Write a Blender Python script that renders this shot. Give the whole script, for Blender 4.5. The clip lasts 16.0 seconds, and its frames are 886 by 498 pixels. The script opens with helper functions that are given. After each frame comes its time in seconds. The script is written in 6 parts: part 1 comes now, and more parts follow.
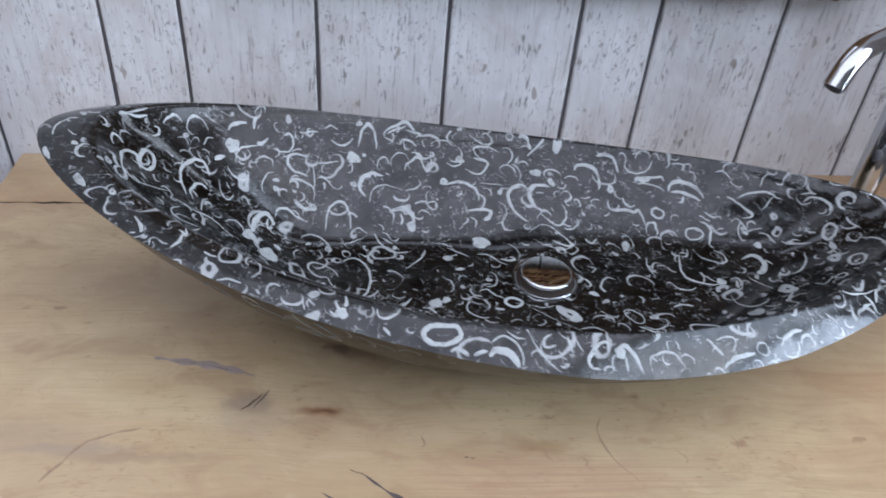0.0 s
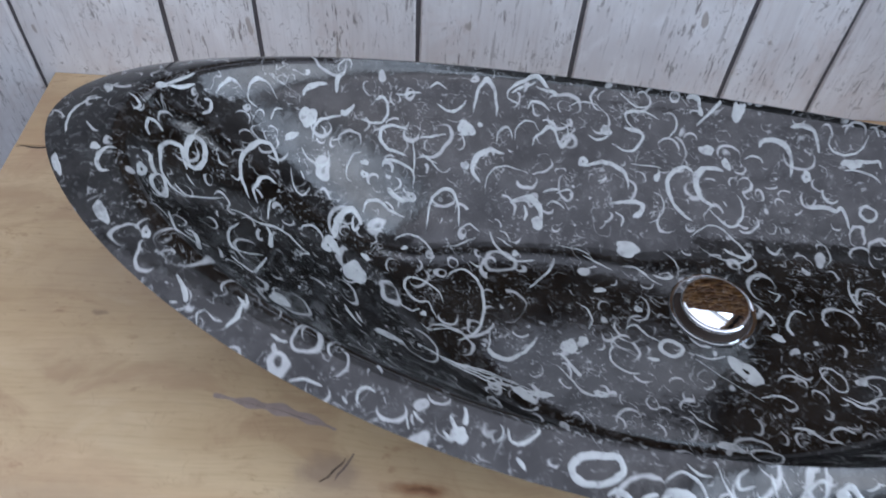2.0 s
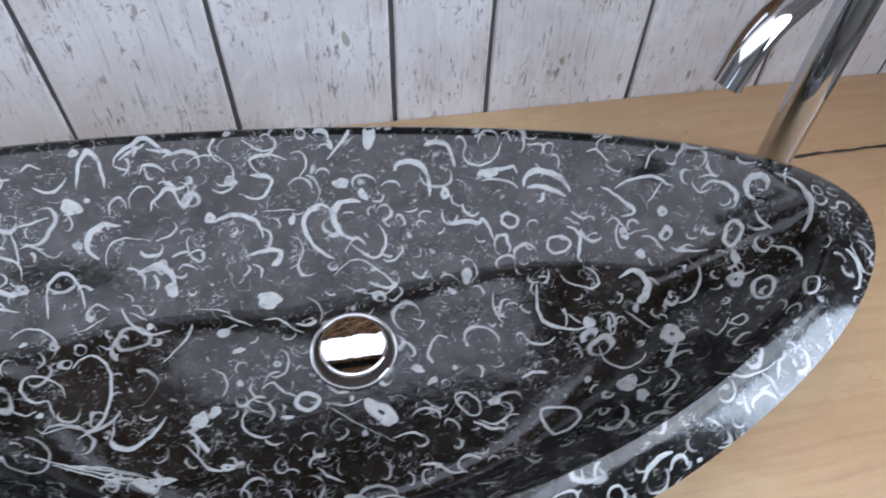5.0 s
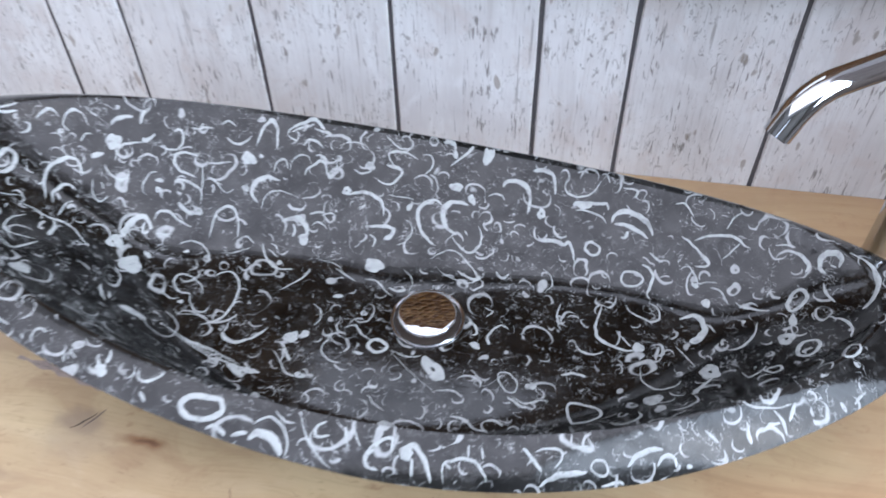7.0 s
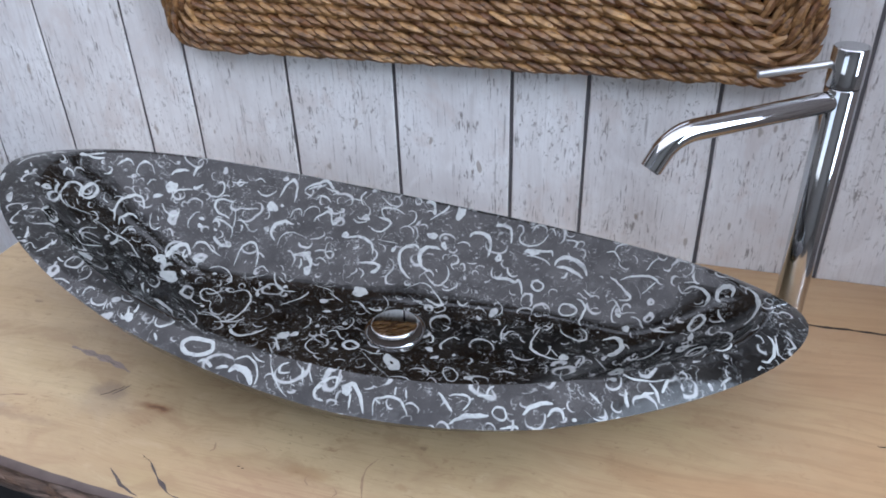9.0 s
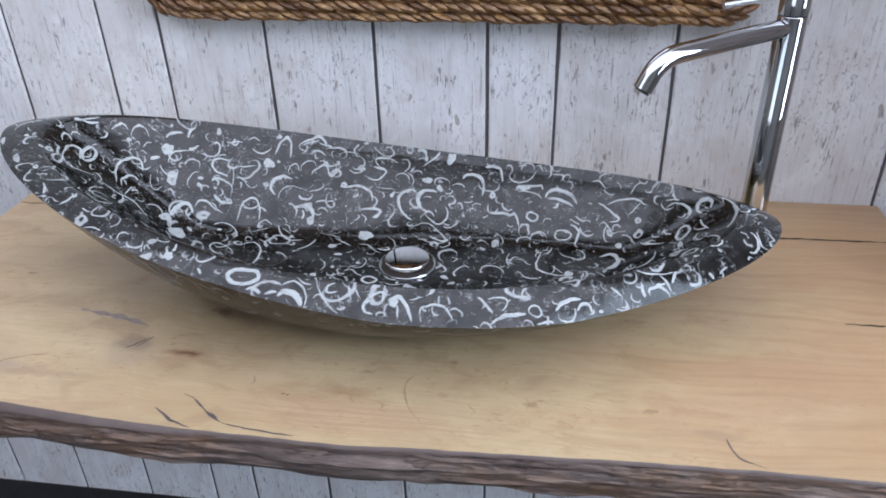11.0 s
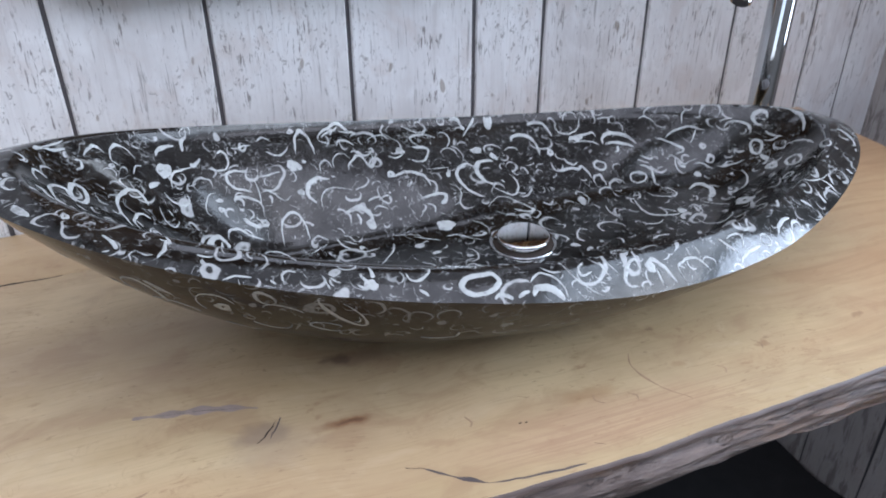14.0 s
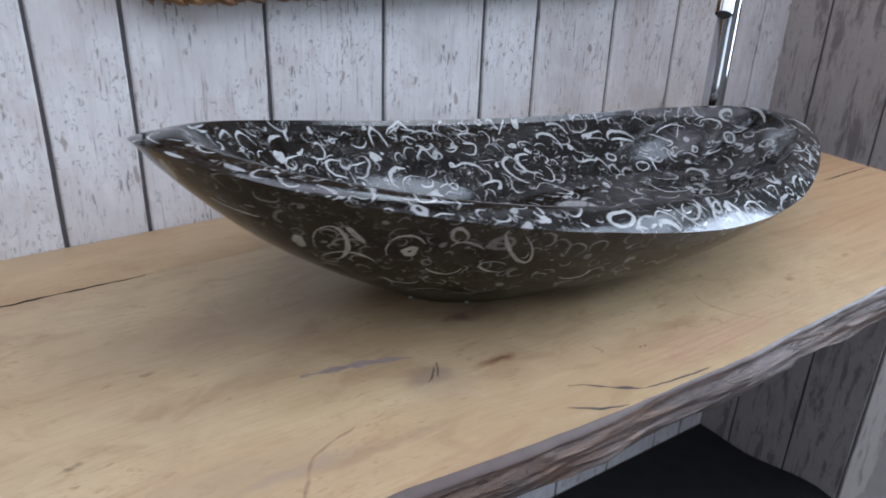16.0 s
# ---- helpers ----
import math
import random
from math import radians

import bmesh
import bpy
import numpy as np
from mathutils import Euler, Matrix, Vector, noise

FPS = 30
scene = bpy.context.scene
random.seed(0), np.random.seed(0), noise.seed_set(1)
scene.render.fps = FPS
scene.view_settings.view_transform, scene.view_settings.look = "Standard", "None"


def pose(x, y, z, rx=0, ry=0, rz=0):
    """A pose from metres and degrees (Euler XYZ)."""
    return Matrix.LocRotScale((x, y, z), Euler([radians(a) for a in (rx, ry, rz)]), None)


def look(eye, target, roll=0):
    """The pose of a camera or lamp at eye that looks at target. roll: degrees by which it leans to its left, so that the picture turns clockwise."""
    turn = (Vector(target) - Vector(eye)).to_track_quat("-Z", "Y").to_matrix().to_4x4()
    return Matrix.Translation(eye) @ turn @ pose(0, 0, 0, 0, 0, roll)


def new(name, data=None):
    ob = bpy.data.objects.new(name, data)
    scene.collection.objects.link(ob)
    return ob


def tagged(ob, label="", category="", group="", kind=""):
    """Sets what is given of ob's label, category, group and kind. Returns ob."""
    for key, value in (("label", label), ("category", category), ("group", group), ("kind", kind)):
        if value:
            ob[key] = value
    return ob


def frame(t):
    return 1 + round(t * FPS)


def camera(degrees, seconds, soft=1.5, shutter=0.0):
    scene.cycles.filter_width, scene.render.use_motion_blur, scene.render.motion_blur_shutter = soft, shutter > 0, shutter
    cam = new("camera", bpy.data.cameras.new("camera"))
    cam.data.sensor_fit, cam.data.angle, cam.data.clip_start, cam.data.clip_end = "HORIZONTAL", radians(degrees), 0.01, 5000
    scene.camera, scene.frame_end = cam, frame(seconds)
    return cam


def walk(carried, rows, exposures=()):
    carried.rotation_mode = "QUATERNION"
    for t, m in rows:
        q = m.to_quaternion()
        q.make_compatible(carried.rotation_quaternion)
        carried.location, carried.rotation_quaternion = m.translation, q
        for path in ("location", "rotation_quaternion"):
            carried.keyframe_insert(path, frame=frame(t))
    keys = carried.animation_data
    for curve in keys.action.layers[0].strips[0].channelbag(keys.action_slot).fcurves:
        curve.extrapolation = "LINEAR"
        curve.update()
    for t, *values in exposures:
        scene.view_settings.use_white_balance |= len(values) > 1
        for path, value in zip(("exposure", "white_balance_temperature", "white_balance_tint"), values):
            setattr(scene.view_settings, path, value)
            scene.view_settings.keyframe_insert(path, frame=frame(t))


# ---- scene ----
cam = camera(60.0, 16.0, soft=1.8, shutter=0.5)
PATH = [
    (0, (-0.0138, -0.0752, 1.2219), (0.1667, 1.5017, 0.0050), 4.99),
    (0.5, (-0.0392, -0.0266, 1.2308), (0.1347, 1.4982, -0.0516), 5.55),
    (1, (-0.0281, 0.0421, 1.2325), (-0.0100, 1.4818, -0.1556), 2.33),
    (1.5, (-0.0198, 0.1039, 1.2179), (-0.0452, 1.4386, -0.2714), 2.69),
    (2, (-0.0537, 0.1627, 1.2131), (-0.0331, 1.4126, -0.3481), 4.02),
    (2.5, (-0.0710, 0.2081, 1.2115), (-0.0030, 1.4418, -0.3613), 3.80),
    (3, (-0.0428, 0.2320, 1.2197), (0.0845, 1.4094, -0.3919), 4.39),
    (3.5, (0.0141, 0.2272, 1.2277), (0.1342, 1.4040, -0.3849), 3.08),
    (4, (0.0625, 0.2248, 1.2331), (0.2202, 1.3841, -0.3890), 2.54),
    (4.5, (0.0994, 0.2133, 1.2384), (0.3357, 1.3837, -0.3660), 3.13),
    (4.7, (0.1258, 0.2146, 1.2503), (0.3675, 1.3550, -0.3749), 2.49),
    (6.8, (0.2575, 0.1133, 1.2459), (0.0256, 1.4863, -0.1897), -0.62),
    (7, (0.2500, 0.0810, 1.2593), (-0.0294, 1.4607, -0.1614), -1.57),
    (7.5, (0.2418, -0.0001, 1.2758), (-0.0644, 1.6452, -0.2418), -1.0),
    (8, (0.2870, -0.0363, 1.2769), (-0.1062, 1.6339, -0.1943), -1.3),
    (8.5, (0.3526, -0.0747, 1.2611), (-0.1571, 1.6870, -0.0587), -0.4),
    (9, (0.3955, -0.1041, 1.2407), (-0.1865, 1.7322, 0.0599), -2.0),
    (9.5, (0.4147, -0.1380, 1.2091), (-0.1955, 1.7288, 0.0893), -1.9),
    (9.7, (0.4226, -0.1459, 1.1922), (-0.1718, 1.7130, 0.0520), -1.9),
    (11.8, (0.1819, -0.2396, 1.2091), (0.1887, 1.6893, 0.0316), 1.5),
    (12, (0.1559, -0.2340, 1.2057), (0.2260, 1.6780, 0.0045), 2.4),
    (12.5, (0.1006, -0.1628, 1.1899), (0.1831, 1.7028, -0.0836), 2.3),
    (13, (-0.0011, -0.1165, 1.1820), (0.2881, 1.7480, -0.0621), 0.3),
    (13.5, (-0.1040, -0.0848, 1.1492), (0.5017, 1.7006, -0.0972), -1.7),
    (14, (-0.1390, -0.0668, 1.1187), (0.5503, 1.7458, -0.0407), -0.3),
    (14.5, (-0.2124, -0.0882, 1.0825), (0.7356, 1.7209, 0.1130), 0.8),
    (15, (-0.2644, -0.0961, 1.0407), (0.7514, 1.7062, 0.1322), 1.7),
    (15.5, (-0.3266, -0.0882, 1.0520), (0.7503, 1.6780, 0.1435), 2.4),
    (16, (-0.4011, -0.0600, 1.0690), (0.7605, 1.6226, 0.1051), 2.1),
]
# seconds, stops, kelvin, tint: the clip's camera cools its picture while it hangs over the basin
EXPOSURES = [(0.0, -0.21, 6150, 10), (1.0, -0.28, 6080, 10), (2.0, -0.35, 6030, 10), (3.0, -0.14, 5980, 10), (3.5, -0.17, 6080, 10), (4.5, -0.08, 6300, 10), (7.0, 0.25, 6200, 10), (7.5, 0.32, 6120, 10),
             (8.5, 0.08, 6120, 10), (9.0, -0.04, 6200, 10), (12.0, 0.03, 6200, 10), (13.5, 0.03, 6180, 10), (14.5, -0.05, 6180, 10), (16.0, -0.23, 6220, 10)]
walk(cam, [(t, look(eye, target, roll)) for t, eye, target, roll in PATH], EXPOSURES)

# ---------------------------------------------------------------- world and light
WALL_Y = 0.757      # face of the plank wall
SIDE_X = 0.881      # face of the short side wall
TOP = 0.7153        # top of the oak worktop
ROOM_W, ROOM_E, ROOM_S, ROOM_H = -2.6, 3.0, -2.8, 2.5

world = bpy.data.worlds.new("World")
scene.world = world
world.use_nodes = True
wn = world.node_tree
sky = wn.nodes.new("ShaderNodeTexSky")
sky.sky_type = "NISHITA"
sky.sun_disc = False
sky.sun_elevation = radians(35)
sky.sun_rotation = radians(120)
wn.links.new(sky.outputs[0], wn.nodes["Background"].inputs[0])
wn.nodes["Background"].inputs[1].default_value = 0.12


def window_light(name, eye, target, width, height, power, colour):
    data = bpy.data.lights.new(name, "AREA")
    data.shape = "RECTANGLE"
    data.size, data.size_y = width, height
    data.energy = power
    data.color = colour
    ob = new(name, data)
    ob.matrix_world = look(eye, target)
    return ob


window_light("daylight_roof", (-0.15, -0.515, ROOM_H + 0.1), (-0.15, -0.515, 0), 2.9, 2.47, 46, (0.91, 0.90, 1.0))
window_light("daylight_roof_light", (2.155, -0.515, ROOM_H + 0.1), (2.155, -0.515, 0), 1.65, 2.47, 58, (0.74, 0.85, 1.0))
window_light("daylight_east", (ROOM_E - 0.06, -0.64, 1.6), (0, -0.64, 1.6), 1.52, 1.7, 90, (0.70, 0.82, 1.0))
window_light("daylight_south", (-1.4, ROOM_S + 0.06, 1.55), (-1.4, 0, 1.55), 2.0, 1.3, 13, (0.74, 0.83, 1.0))


# ---------------------------------------------------------------- materials
def material(name):
    m = bpy.data.materials.new(name)
    m.use_nodes = True
    return m, m.node_tree, m.node_tree.nodes["Principled BSDF"]


def node(tree, kind, **inputs):
    n = tree.nodes.new(kind)
    for key, value in inputs.items():
        key = key.replace("_", " ")
        if hasattr(value, "is_output"):
            tree.links.new(value, n.inputs[key])
        else:
            n.inputs[key].default_value = value
    return n


def maths(tree, op, a, b=None, c=None, clamp=False):
    n = tree.nodes.new("ShaderNodeMath")
    n.operation = op
    n.use_clamp = clamp
    for i, v in enumerate((a, b, c)):
        if v is None:
            continue
        if hasattr(v, "is_output"):
            tree.links.new(v, n.inputs[i])
        else:
            n.inputs[i].default_value = v
    return n.outputs[0]


def vmath(tree, op, a, b=None):
    n = tree.nodes.new("ShaderNodeVectorMath")
    n.operation = op
    for i, v in enumerate((a, b)):
        if v is None:
            continue
        if hasattr(v, "is_output"):
            tree.links.new(v, n.inputs[i])
        else:
            n.inputs[i].default_value = v
    return n.outputs["Value"] if op in ("LENGTH", "DOT_PRODUCT", "DISTANCE") else n.outputs["Vector"]


def mix(tree, factor, a, b):
    n = tree.nodes.new("ShaderNodeMix")
    n.data_type = "RGBA"
    for i, v in ((0, factor), (6, a), (7, b)):
        if hasattr(v, "is_output"):
            tree.links.new(v, n.inputs[i])
        else:
            n.inputs[i].default_value = (*v, 1) if i and len(v) == 3 else v
    return n.outputs[2]


def ramp(tree, fac, *stops):
    n = tree.nodes.new("ShaderNodeValToRGB")
    tree.links.new(fac, n.inputs[0])
    el = n.color_ramp.elements
    while len(el) < len(stops):
        el.new(0.5)
    for e, (p, c) in zip(el, stops):
        e.position = p
        e.color = (c, c, c, 1) if isinstance(c, (int, float)) else (*c, 1)
    return n.outputs[0]


def smooth(tree, v, lo, hi, a=0.0, b=1.0):
    n = tree.nodes.new("ShaderNodeMapRange")
    n.interpolation_type = "SMOOTHSTEP"
    tree.links.new(v, n.inputs[0])
    for i, w in ((1, lo), (2, hi), (3, a), (4, b)):
        n.inputs[i].default_value = w
    return n.outputs[0]


def coords(tree, scale=(1, 1, 1), rotation=(0, 0, 0), shift=(0, 0, 0)):
    tc = tree.nodes.new("ShaderNodeTexCoord")
    mp = tree.nodes.new("ShaderNodeMapping")
    mp.inputs["Scale"].default_value = scale
    mp.inputs["Rotation"].default_value = [radians(a) for a in rotation]
    mp.inputs["Location"].default_value = shift
    tree.links.new(tc.outputs["Object"], mp.inputs[0])
    return mp.outputs[0]


def noise_tex(tree, vec, scale, detail=4.0, rough=0.55, distortion=0.0):
    n = node(tree, "ShaderNodeTexNoise", Vector=vec, Scale=scale, Detail=detail, Roughness=rough, Distortion=distortion)
    return n.outputs["Fac"]


def bump(tree, bsdf, height, strength=0.2, distance=0.001):
    b = node(tree, "ShaderNodeBump", Height=height, Strength=strength, Distance=distance)
    tree.links.new(b.outputs[0], bsdf.inputs["Normal"])


def fossil_stone(name, ior, rough, tone):
    """Polished black limestone full of white shell slices."""
    m, t, p = material(name)
    base = coords(t)
    warp = node(t, "ShaderNodeTexNoise", Vector=base, Scale=45.0, Detail=2.0)
    wob = vmath(t, "MULTIPLY", vmath(t, "SUBTRACT", warp.outputs["Color"], (0.5, 0.5, 0.5)), (0.010, 0.010, 0.010))
    here = vmath(t, "ADD", base, wob)
    total = None
    # scale of the cells, size of a shell in cell units, wall thickness, how full a moon, share of cells used
    for k, (scale, size, offset, share, bright) in enumerate(((32, 0.36, 0.05, 0.22, 0.62), (52, 0.38, 0.08, 0.26, 0.66), (90, 0.38, 0.10, 0.26, 0.62))):
        shifted = vmath(t, "ADD", here, (1.7 * k, 3.1 * k, 0.37 * k))
        vor = node(t, "ShaderNodeTexVoronoi", Vector=shifted, Scale=scale, Randomness=1.0)
        cell = vor.outputs["Position"]
        rnd = node(t, "ShaderNodeTexWhiteNoise", Vector=cell)
        away = vmath(t, "SUBTRACT", vmath(t, "MULTIPLY", shifted, (scale, scale, scale)), vmath(t, "MULTIPLY", cell, (scale, scale, scale)))
        rot = t.nodes.new("ShaderNodeVectorRotate")
        rot.rotation_type = "EULER_XYZ"
        t.links.new(away, rot.inputs["Vector"])
        t.links.new(vmath(t, "MULTIPLY", rnd.outputs["Color"], (6.28, 6.28, 6.28)), rot.inputs["Rotation"])
        local = vmath(t, "MULTIPLY", rot.outputs[0], (1.0, 0.62, 0.8))
        outer = vmath(t, "LENGTH", local)
        inner = vmath(t, "LENGTH", vmath(t, "SUBTRACT", local, (offset, 0.02, 0.0)))
        a = smooth(t, outer, size, size - 0.03, 0.0, 1.0)
        b = smooth(t, inner, size - 0.055, size - 0.03, 0.0, 1.0)
        used = maths(t, "GREATER_THAN", rnd.outputs["Value"], 1 - share)
        shade = maths(t, "MULTIPLY_ADD", rnd.outputs["Value"], 0.5, 0.5)
        f = maths(t, "MULTIPLY", maths(t, "MULTIPLY", maths(t, "MULTIPLY", a, b), used), maths(t, "MULTIPLY", shade, bright))
        total = f if total is None else maths(t, "MAXIMUM", total, f)
    # hairline edges of broken shell, and fine white grit
    for k, (scale, half, bright) in enumerate(((38.0, 0.010, 0.36), (90.0, 0.016, 0.40))):
        n = noise_tex(t, vmath(t, "ADD", here, (0.9 * k, 0.4 * k, 2.0 * k)), scale, 2.5, 0.6, 0.6)
        line = smooth(t, maths(t, "ABSOLUTE", maths(t, "SUBTRACT", n, 0.5)), half, half * 0.3, 0.0, bright)
        where = smooth(t, noise_tex(t, vmath(t, "ADD", base, (5.0 + k, 0.0, 1.0)), 52.0, 3.0), 0.54, 0.60)
        total = maths(t, "MAXIMUM", total, maths(t, "MULTIPLY", line, where))
    frag = noise_tex(t, vmath(t, "MULTIPLY", here, (1.0, 1.6, 1.6)), 190.0, 4.0, 0.7, 0.8)
    crumbs = smooth(t, frag, 0.585, 0.68, 0.0, 0.42)
    patch = smooth(t, noise_tex(t, base, 34.0, 4.0, 0.6), 0.44, 0.58)
    total = maths(t, "MAXIMUM", total, maths(t, "MULTIPLY", crumbs, patch))
    # tone under 1 darkens shells here and ground below, painting in shade
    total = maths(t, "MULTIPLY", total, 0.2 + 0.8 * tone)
    cloud = noise_tex(t, here, 24.0, 6.0, 0.7)
    ground = mix(t, ramp(t, cloud, (0.40, 0.0), (0.68, 1.0)), (0.0022, 0.002, 0.0019), (0.017, 0.016, 0.0145))
    mottle = noise_tex(t, vmath(t, "ADD", here, (3.0, 1.0, 0.0)), 70.0, 5.0, 0.7, 0.7)
    ground = mix(t, smooth(t, mottle, 0.54, 0.68, 0.0, 0.4), ground, (0.05, 0.051, 0.05))
    speck = noise_tex(t, vmath(t, "ADD", here, (1.0, 4.0, 2.0)), 150.0, 4.0, 0.7, 0.5)
    ground = mix(t, smooth(t, speck, 0.56, 0.66, 0.0, 0.34), ground, (0.10, 0.102, 0.10))
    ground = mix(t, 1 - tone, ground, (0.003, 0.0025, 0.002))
    chalk = mix(t, noise_tex(t, base, 220.0, 3.0), (0.35, 0.36, 0.36), (0.72, 0.74, 0.73))
    t.links.new(mix(t, total, ground, chalk), p.inputs["Base Color"])
    p.inputs["IOR"].default_value = ior
    t.links.new(ramp(t, noise_tex(t, here, 48.0, 6.0, 0.72, 0.5), (0.36, 0.36), (0.64, 0.60)), p.inputs["Specular IOR Level"])
    t.links.new(maths(t, "MULTIPLY_ADD", noise_tex(t, base, 60.0, 3.0), 0.14, rough), p.inputs["Roughness"])
    bump(t, p, noise_tex(t, base, 38.0, 4.0, 0.65), 0.4, 0.0007)
    return m


def shell_white(name, tone):
    """Chalky shell with darker pores and a few stone-filled holes."""
    m, t, p = material(name)
    v = coords(t)
    col = mix(t, noise_tex(t, v, 160.0, 4.0, 0.7), (0.27, 0.285, 0.28), (0.52, 0.54, 0.53))
    holes = smooth(t, noise_tex(t, v, 240.0, 3.0, 0.6), 0.60, 0.68, 0.0, 0.45)
    fade = smooth(t, noise_tex(t, v, 75.0, 4.0, 0.65), 0.52, 0.72, 0.0, 0.5)
    # tone dims the shell towards brown, standing in for shade
    col = mix(t, tone, col, (0.14, 0.12, 0.095))
    col = mix(t, maths(t, "MAXIMUM", holes, fade), col, (0.05, 0.05, 0.05))
    t.links.new(col, p.inputs["Base Color"])
    p.inputs["Roughness"].default_value = 0.12
    return m


def oak(name, warm):
    m, t, p = material(name)
    tc = t.nodes.new("ShaderNodeTexCoord")
    here = tc.outputs["Object"]
    flow = node(t, "ShaderNodeTexNoise", Vector=vmath(t, "MULTIPLY", here, (3.0, 6.0, 6.0)), Scale=1.0, Detail=2.0)
    sway = vmath(t, "MULTIPLY", vmath(t, "SUBTRACT", flow.outputs["Color"], (0.5, 0.5, 0.5)), (0.0, 0.09, 0.0))
    bent = vmath(t, "ADD", here, sway)
    broad = noise_tex(t, vmath(t, "MULTIPLY", bent, (2.0, 11.0, 11.0)), 1.6, 4.0, 0.55)
    grain = noise_tex(t, vmath(t, "MULTIPLY", bent, (4.0, 85.0, 85.0)), 1.6, 5.0, 0.6)
    fine = noise_tex(t, vmath(t, "MULTIPLY", bent, (22.0, 520.0, 520.0)), 1.0, 3.0, 0.6)
    blotch = noise_tex(t, here, 9.0, 4.0, 0.6)
    c = mix(t, ramp(t, broad, (0.3, 0.0), (0.7, 1.0)), (0.50, 0.36, 0.195), (0.62, 0.475, 0.28))
    c = mix(t, ramp(t, blotch, (0.42, 0.0), (0.70, 0.75)), c, (0.43, 0.315, 0.185))
    patchy = noise_tex(t, vmath(t, "MULTIPLY", bent, (16.0, 30.0, 30.0)), 1.0, 5.0, 0.62, 0.6)
    c = mix(t, smooth(t, patchy, 0.50, 0.66, 0.0, 0.50), c, (0.39, 0.255, 0.145))
    c = mix(t, smooth(t, patchy, 0.44, 0.30, 0.0, 0.30), c, (0.66, 0.53, 0.34))
    c = mix(t, ramp(t, grain, (0.50, 0.0), (0.80, 0.26)), c, (0.38, 0.255, 0.13))
    c = mix(t, ramp(t, fine, (0.52, 0.0), (0.74, 0.30)), c, (0.29, 0.185, 0.09))
    fleck = maths(t, "MULTIPLY", smooth(t, noise_tex(t, vmath(t, "MULTIPLY", bent, (70.0, 260.0, 260.0)), 1.0, 3.0, 0.6), 0.62, 0.70), smooth(t, noise_tex(t, here, 14.0, 3.0), 0.48, 0.60))
    c = mix(t, maths(t, "MULTIPLY", fleck, 0.55), c, (0.20, 0.115, 0.055))
    stain = noise_tex(t, vmath(t, "MULTIPLY", bent, (9.0, 22.0, 22.0)), 1.0, 5.0, 0.65)
    c = mix(t, ramp(t, stain, (0.54, 0.0), (0.74, 0.45)), c, (0.37, 0.25, 0.145))
    pink = smooth(t, noise_tex(t, vmath(t, "MULTIPLY", bent, (4.0, 9.0, 9.0)), 1.3, 3.0, 0.5), 0.48, 0.66, 0.0, 0.2)
    c = mix(t, pink, c, (0.53, 0.33, 0.20))
    squig = noise_tex(t, vmath(t, "MULTIPLY", bent, (60.0, 40.0, 40.0)), 1.0, 2.0, 0.5, 1.2)
    worm = smooth(t, maths(t, "ABSOLUTE", maths(t, "SUBTRACT", squig, 0.5)), 0.022, 0.006)
    worm = maths(t, "MULTIPLY", worm, smooth(t, noise_tex(t, vmath(t, "ADD", here, (2.0, 0.0, 0.0)), 30.0, 3.0), 0.56, 0.64))
    c = mix(t, maths(t, "MULTIPLY", worm, 0.16), c, (0.25, 0.145, 0.075))
    # small rusty crazing, and a patch of straight fine lines near the front
    craze = noise_tex(t, vmath(t, "MULTIPLY", bent, (75.0, 150.0, 150.0)), 1.0, 5.0, 0.72, 1.0)
    rusty = maths(t, "MULTIPLY", smooth(t, craze, 0.55, 0.64), smooth(t, noise_tex(t, vmath(t, "ADD", here, (4.0, 2.0, 0.0)), 16.0, 4.0, 0.6), 0.47, 0.60))
    c = mix(t, maths(t, "MULTIPLY", rusty, 0.42), c, (0.30, 0.165, 0.085))
    ruled = noise_tex(t, vmath(t, "MULTIPLY", vmath(t, "ADD", here, vmath(t, "MULTIPLY", sway, (0.2, 0.2, 0.2))), (5.0, 420.0, 0.0)), 1.0, 1.0, 0.4)
    spot = vmath(t, "LENGTH", vmath(t, "MULTIPLY", vmath(t, "SUBTRACT", here, (0.15, 0.282, 0.7153)), (5.5, 30.0, 0.0)))
    ruled = maths(t, "MULTIPLY", smooth(t, ruled, 0.50, 0.58), smooth(t, spot, 1.0, 0.3, 0.0, 0.55))
    c = mix(t, ruled, c, (0.36, 0.24, 0.14))
    # browner heartwood towards the end of the slab
    apart = t.nodes.new("ShaderNodeSeparateXYZ")
    t.links.new(here, apart.inputs[0])
    heart = maths(t, "MULTIPLY_ADD", maths(t, "SUBTRACT", broad, 0.5), 0.8, apart.outputs[0])
    heart = smooth(t, heart, 0.24, 0.68, 0.0, 0.8)
    c = mix(t, heart, c, (0.42, 0.25, 0.128))
    c = mix(t, maths(t, "MULTIPLY", heart, ramp(t, grain, (0.45, 0.0), (0.68, 0.5))), c, (0.29, 0.17, 0.085))
    c = mix(t, warm, c, (0.44, 0.28, 0.14))
    # knots and stains of the board: centre, half length and width, colour, strength
    jag = node(t, "ShaderNodeTexNoise", Vector=here, Scale=60.0, Detail=3.0)
    ragged = vmath(t, "ADD", here, vmath(t, "MULTIPLY", vmath(t, "SUBTRACT", jag.outputs["Color"], (0.5, 0.5, 0.5)), (0.035, 0.014, 0.0)))
    for x, y, lx, ly, colour, much in KNOTS:
        d = vmath(t, "LENGTH", vmath(t, "MULTIPLY", vmath(t, "SUBTRACT", ragged, (x, y, 0.7153)), (1 / lx, 1 / ly, 0.0)))
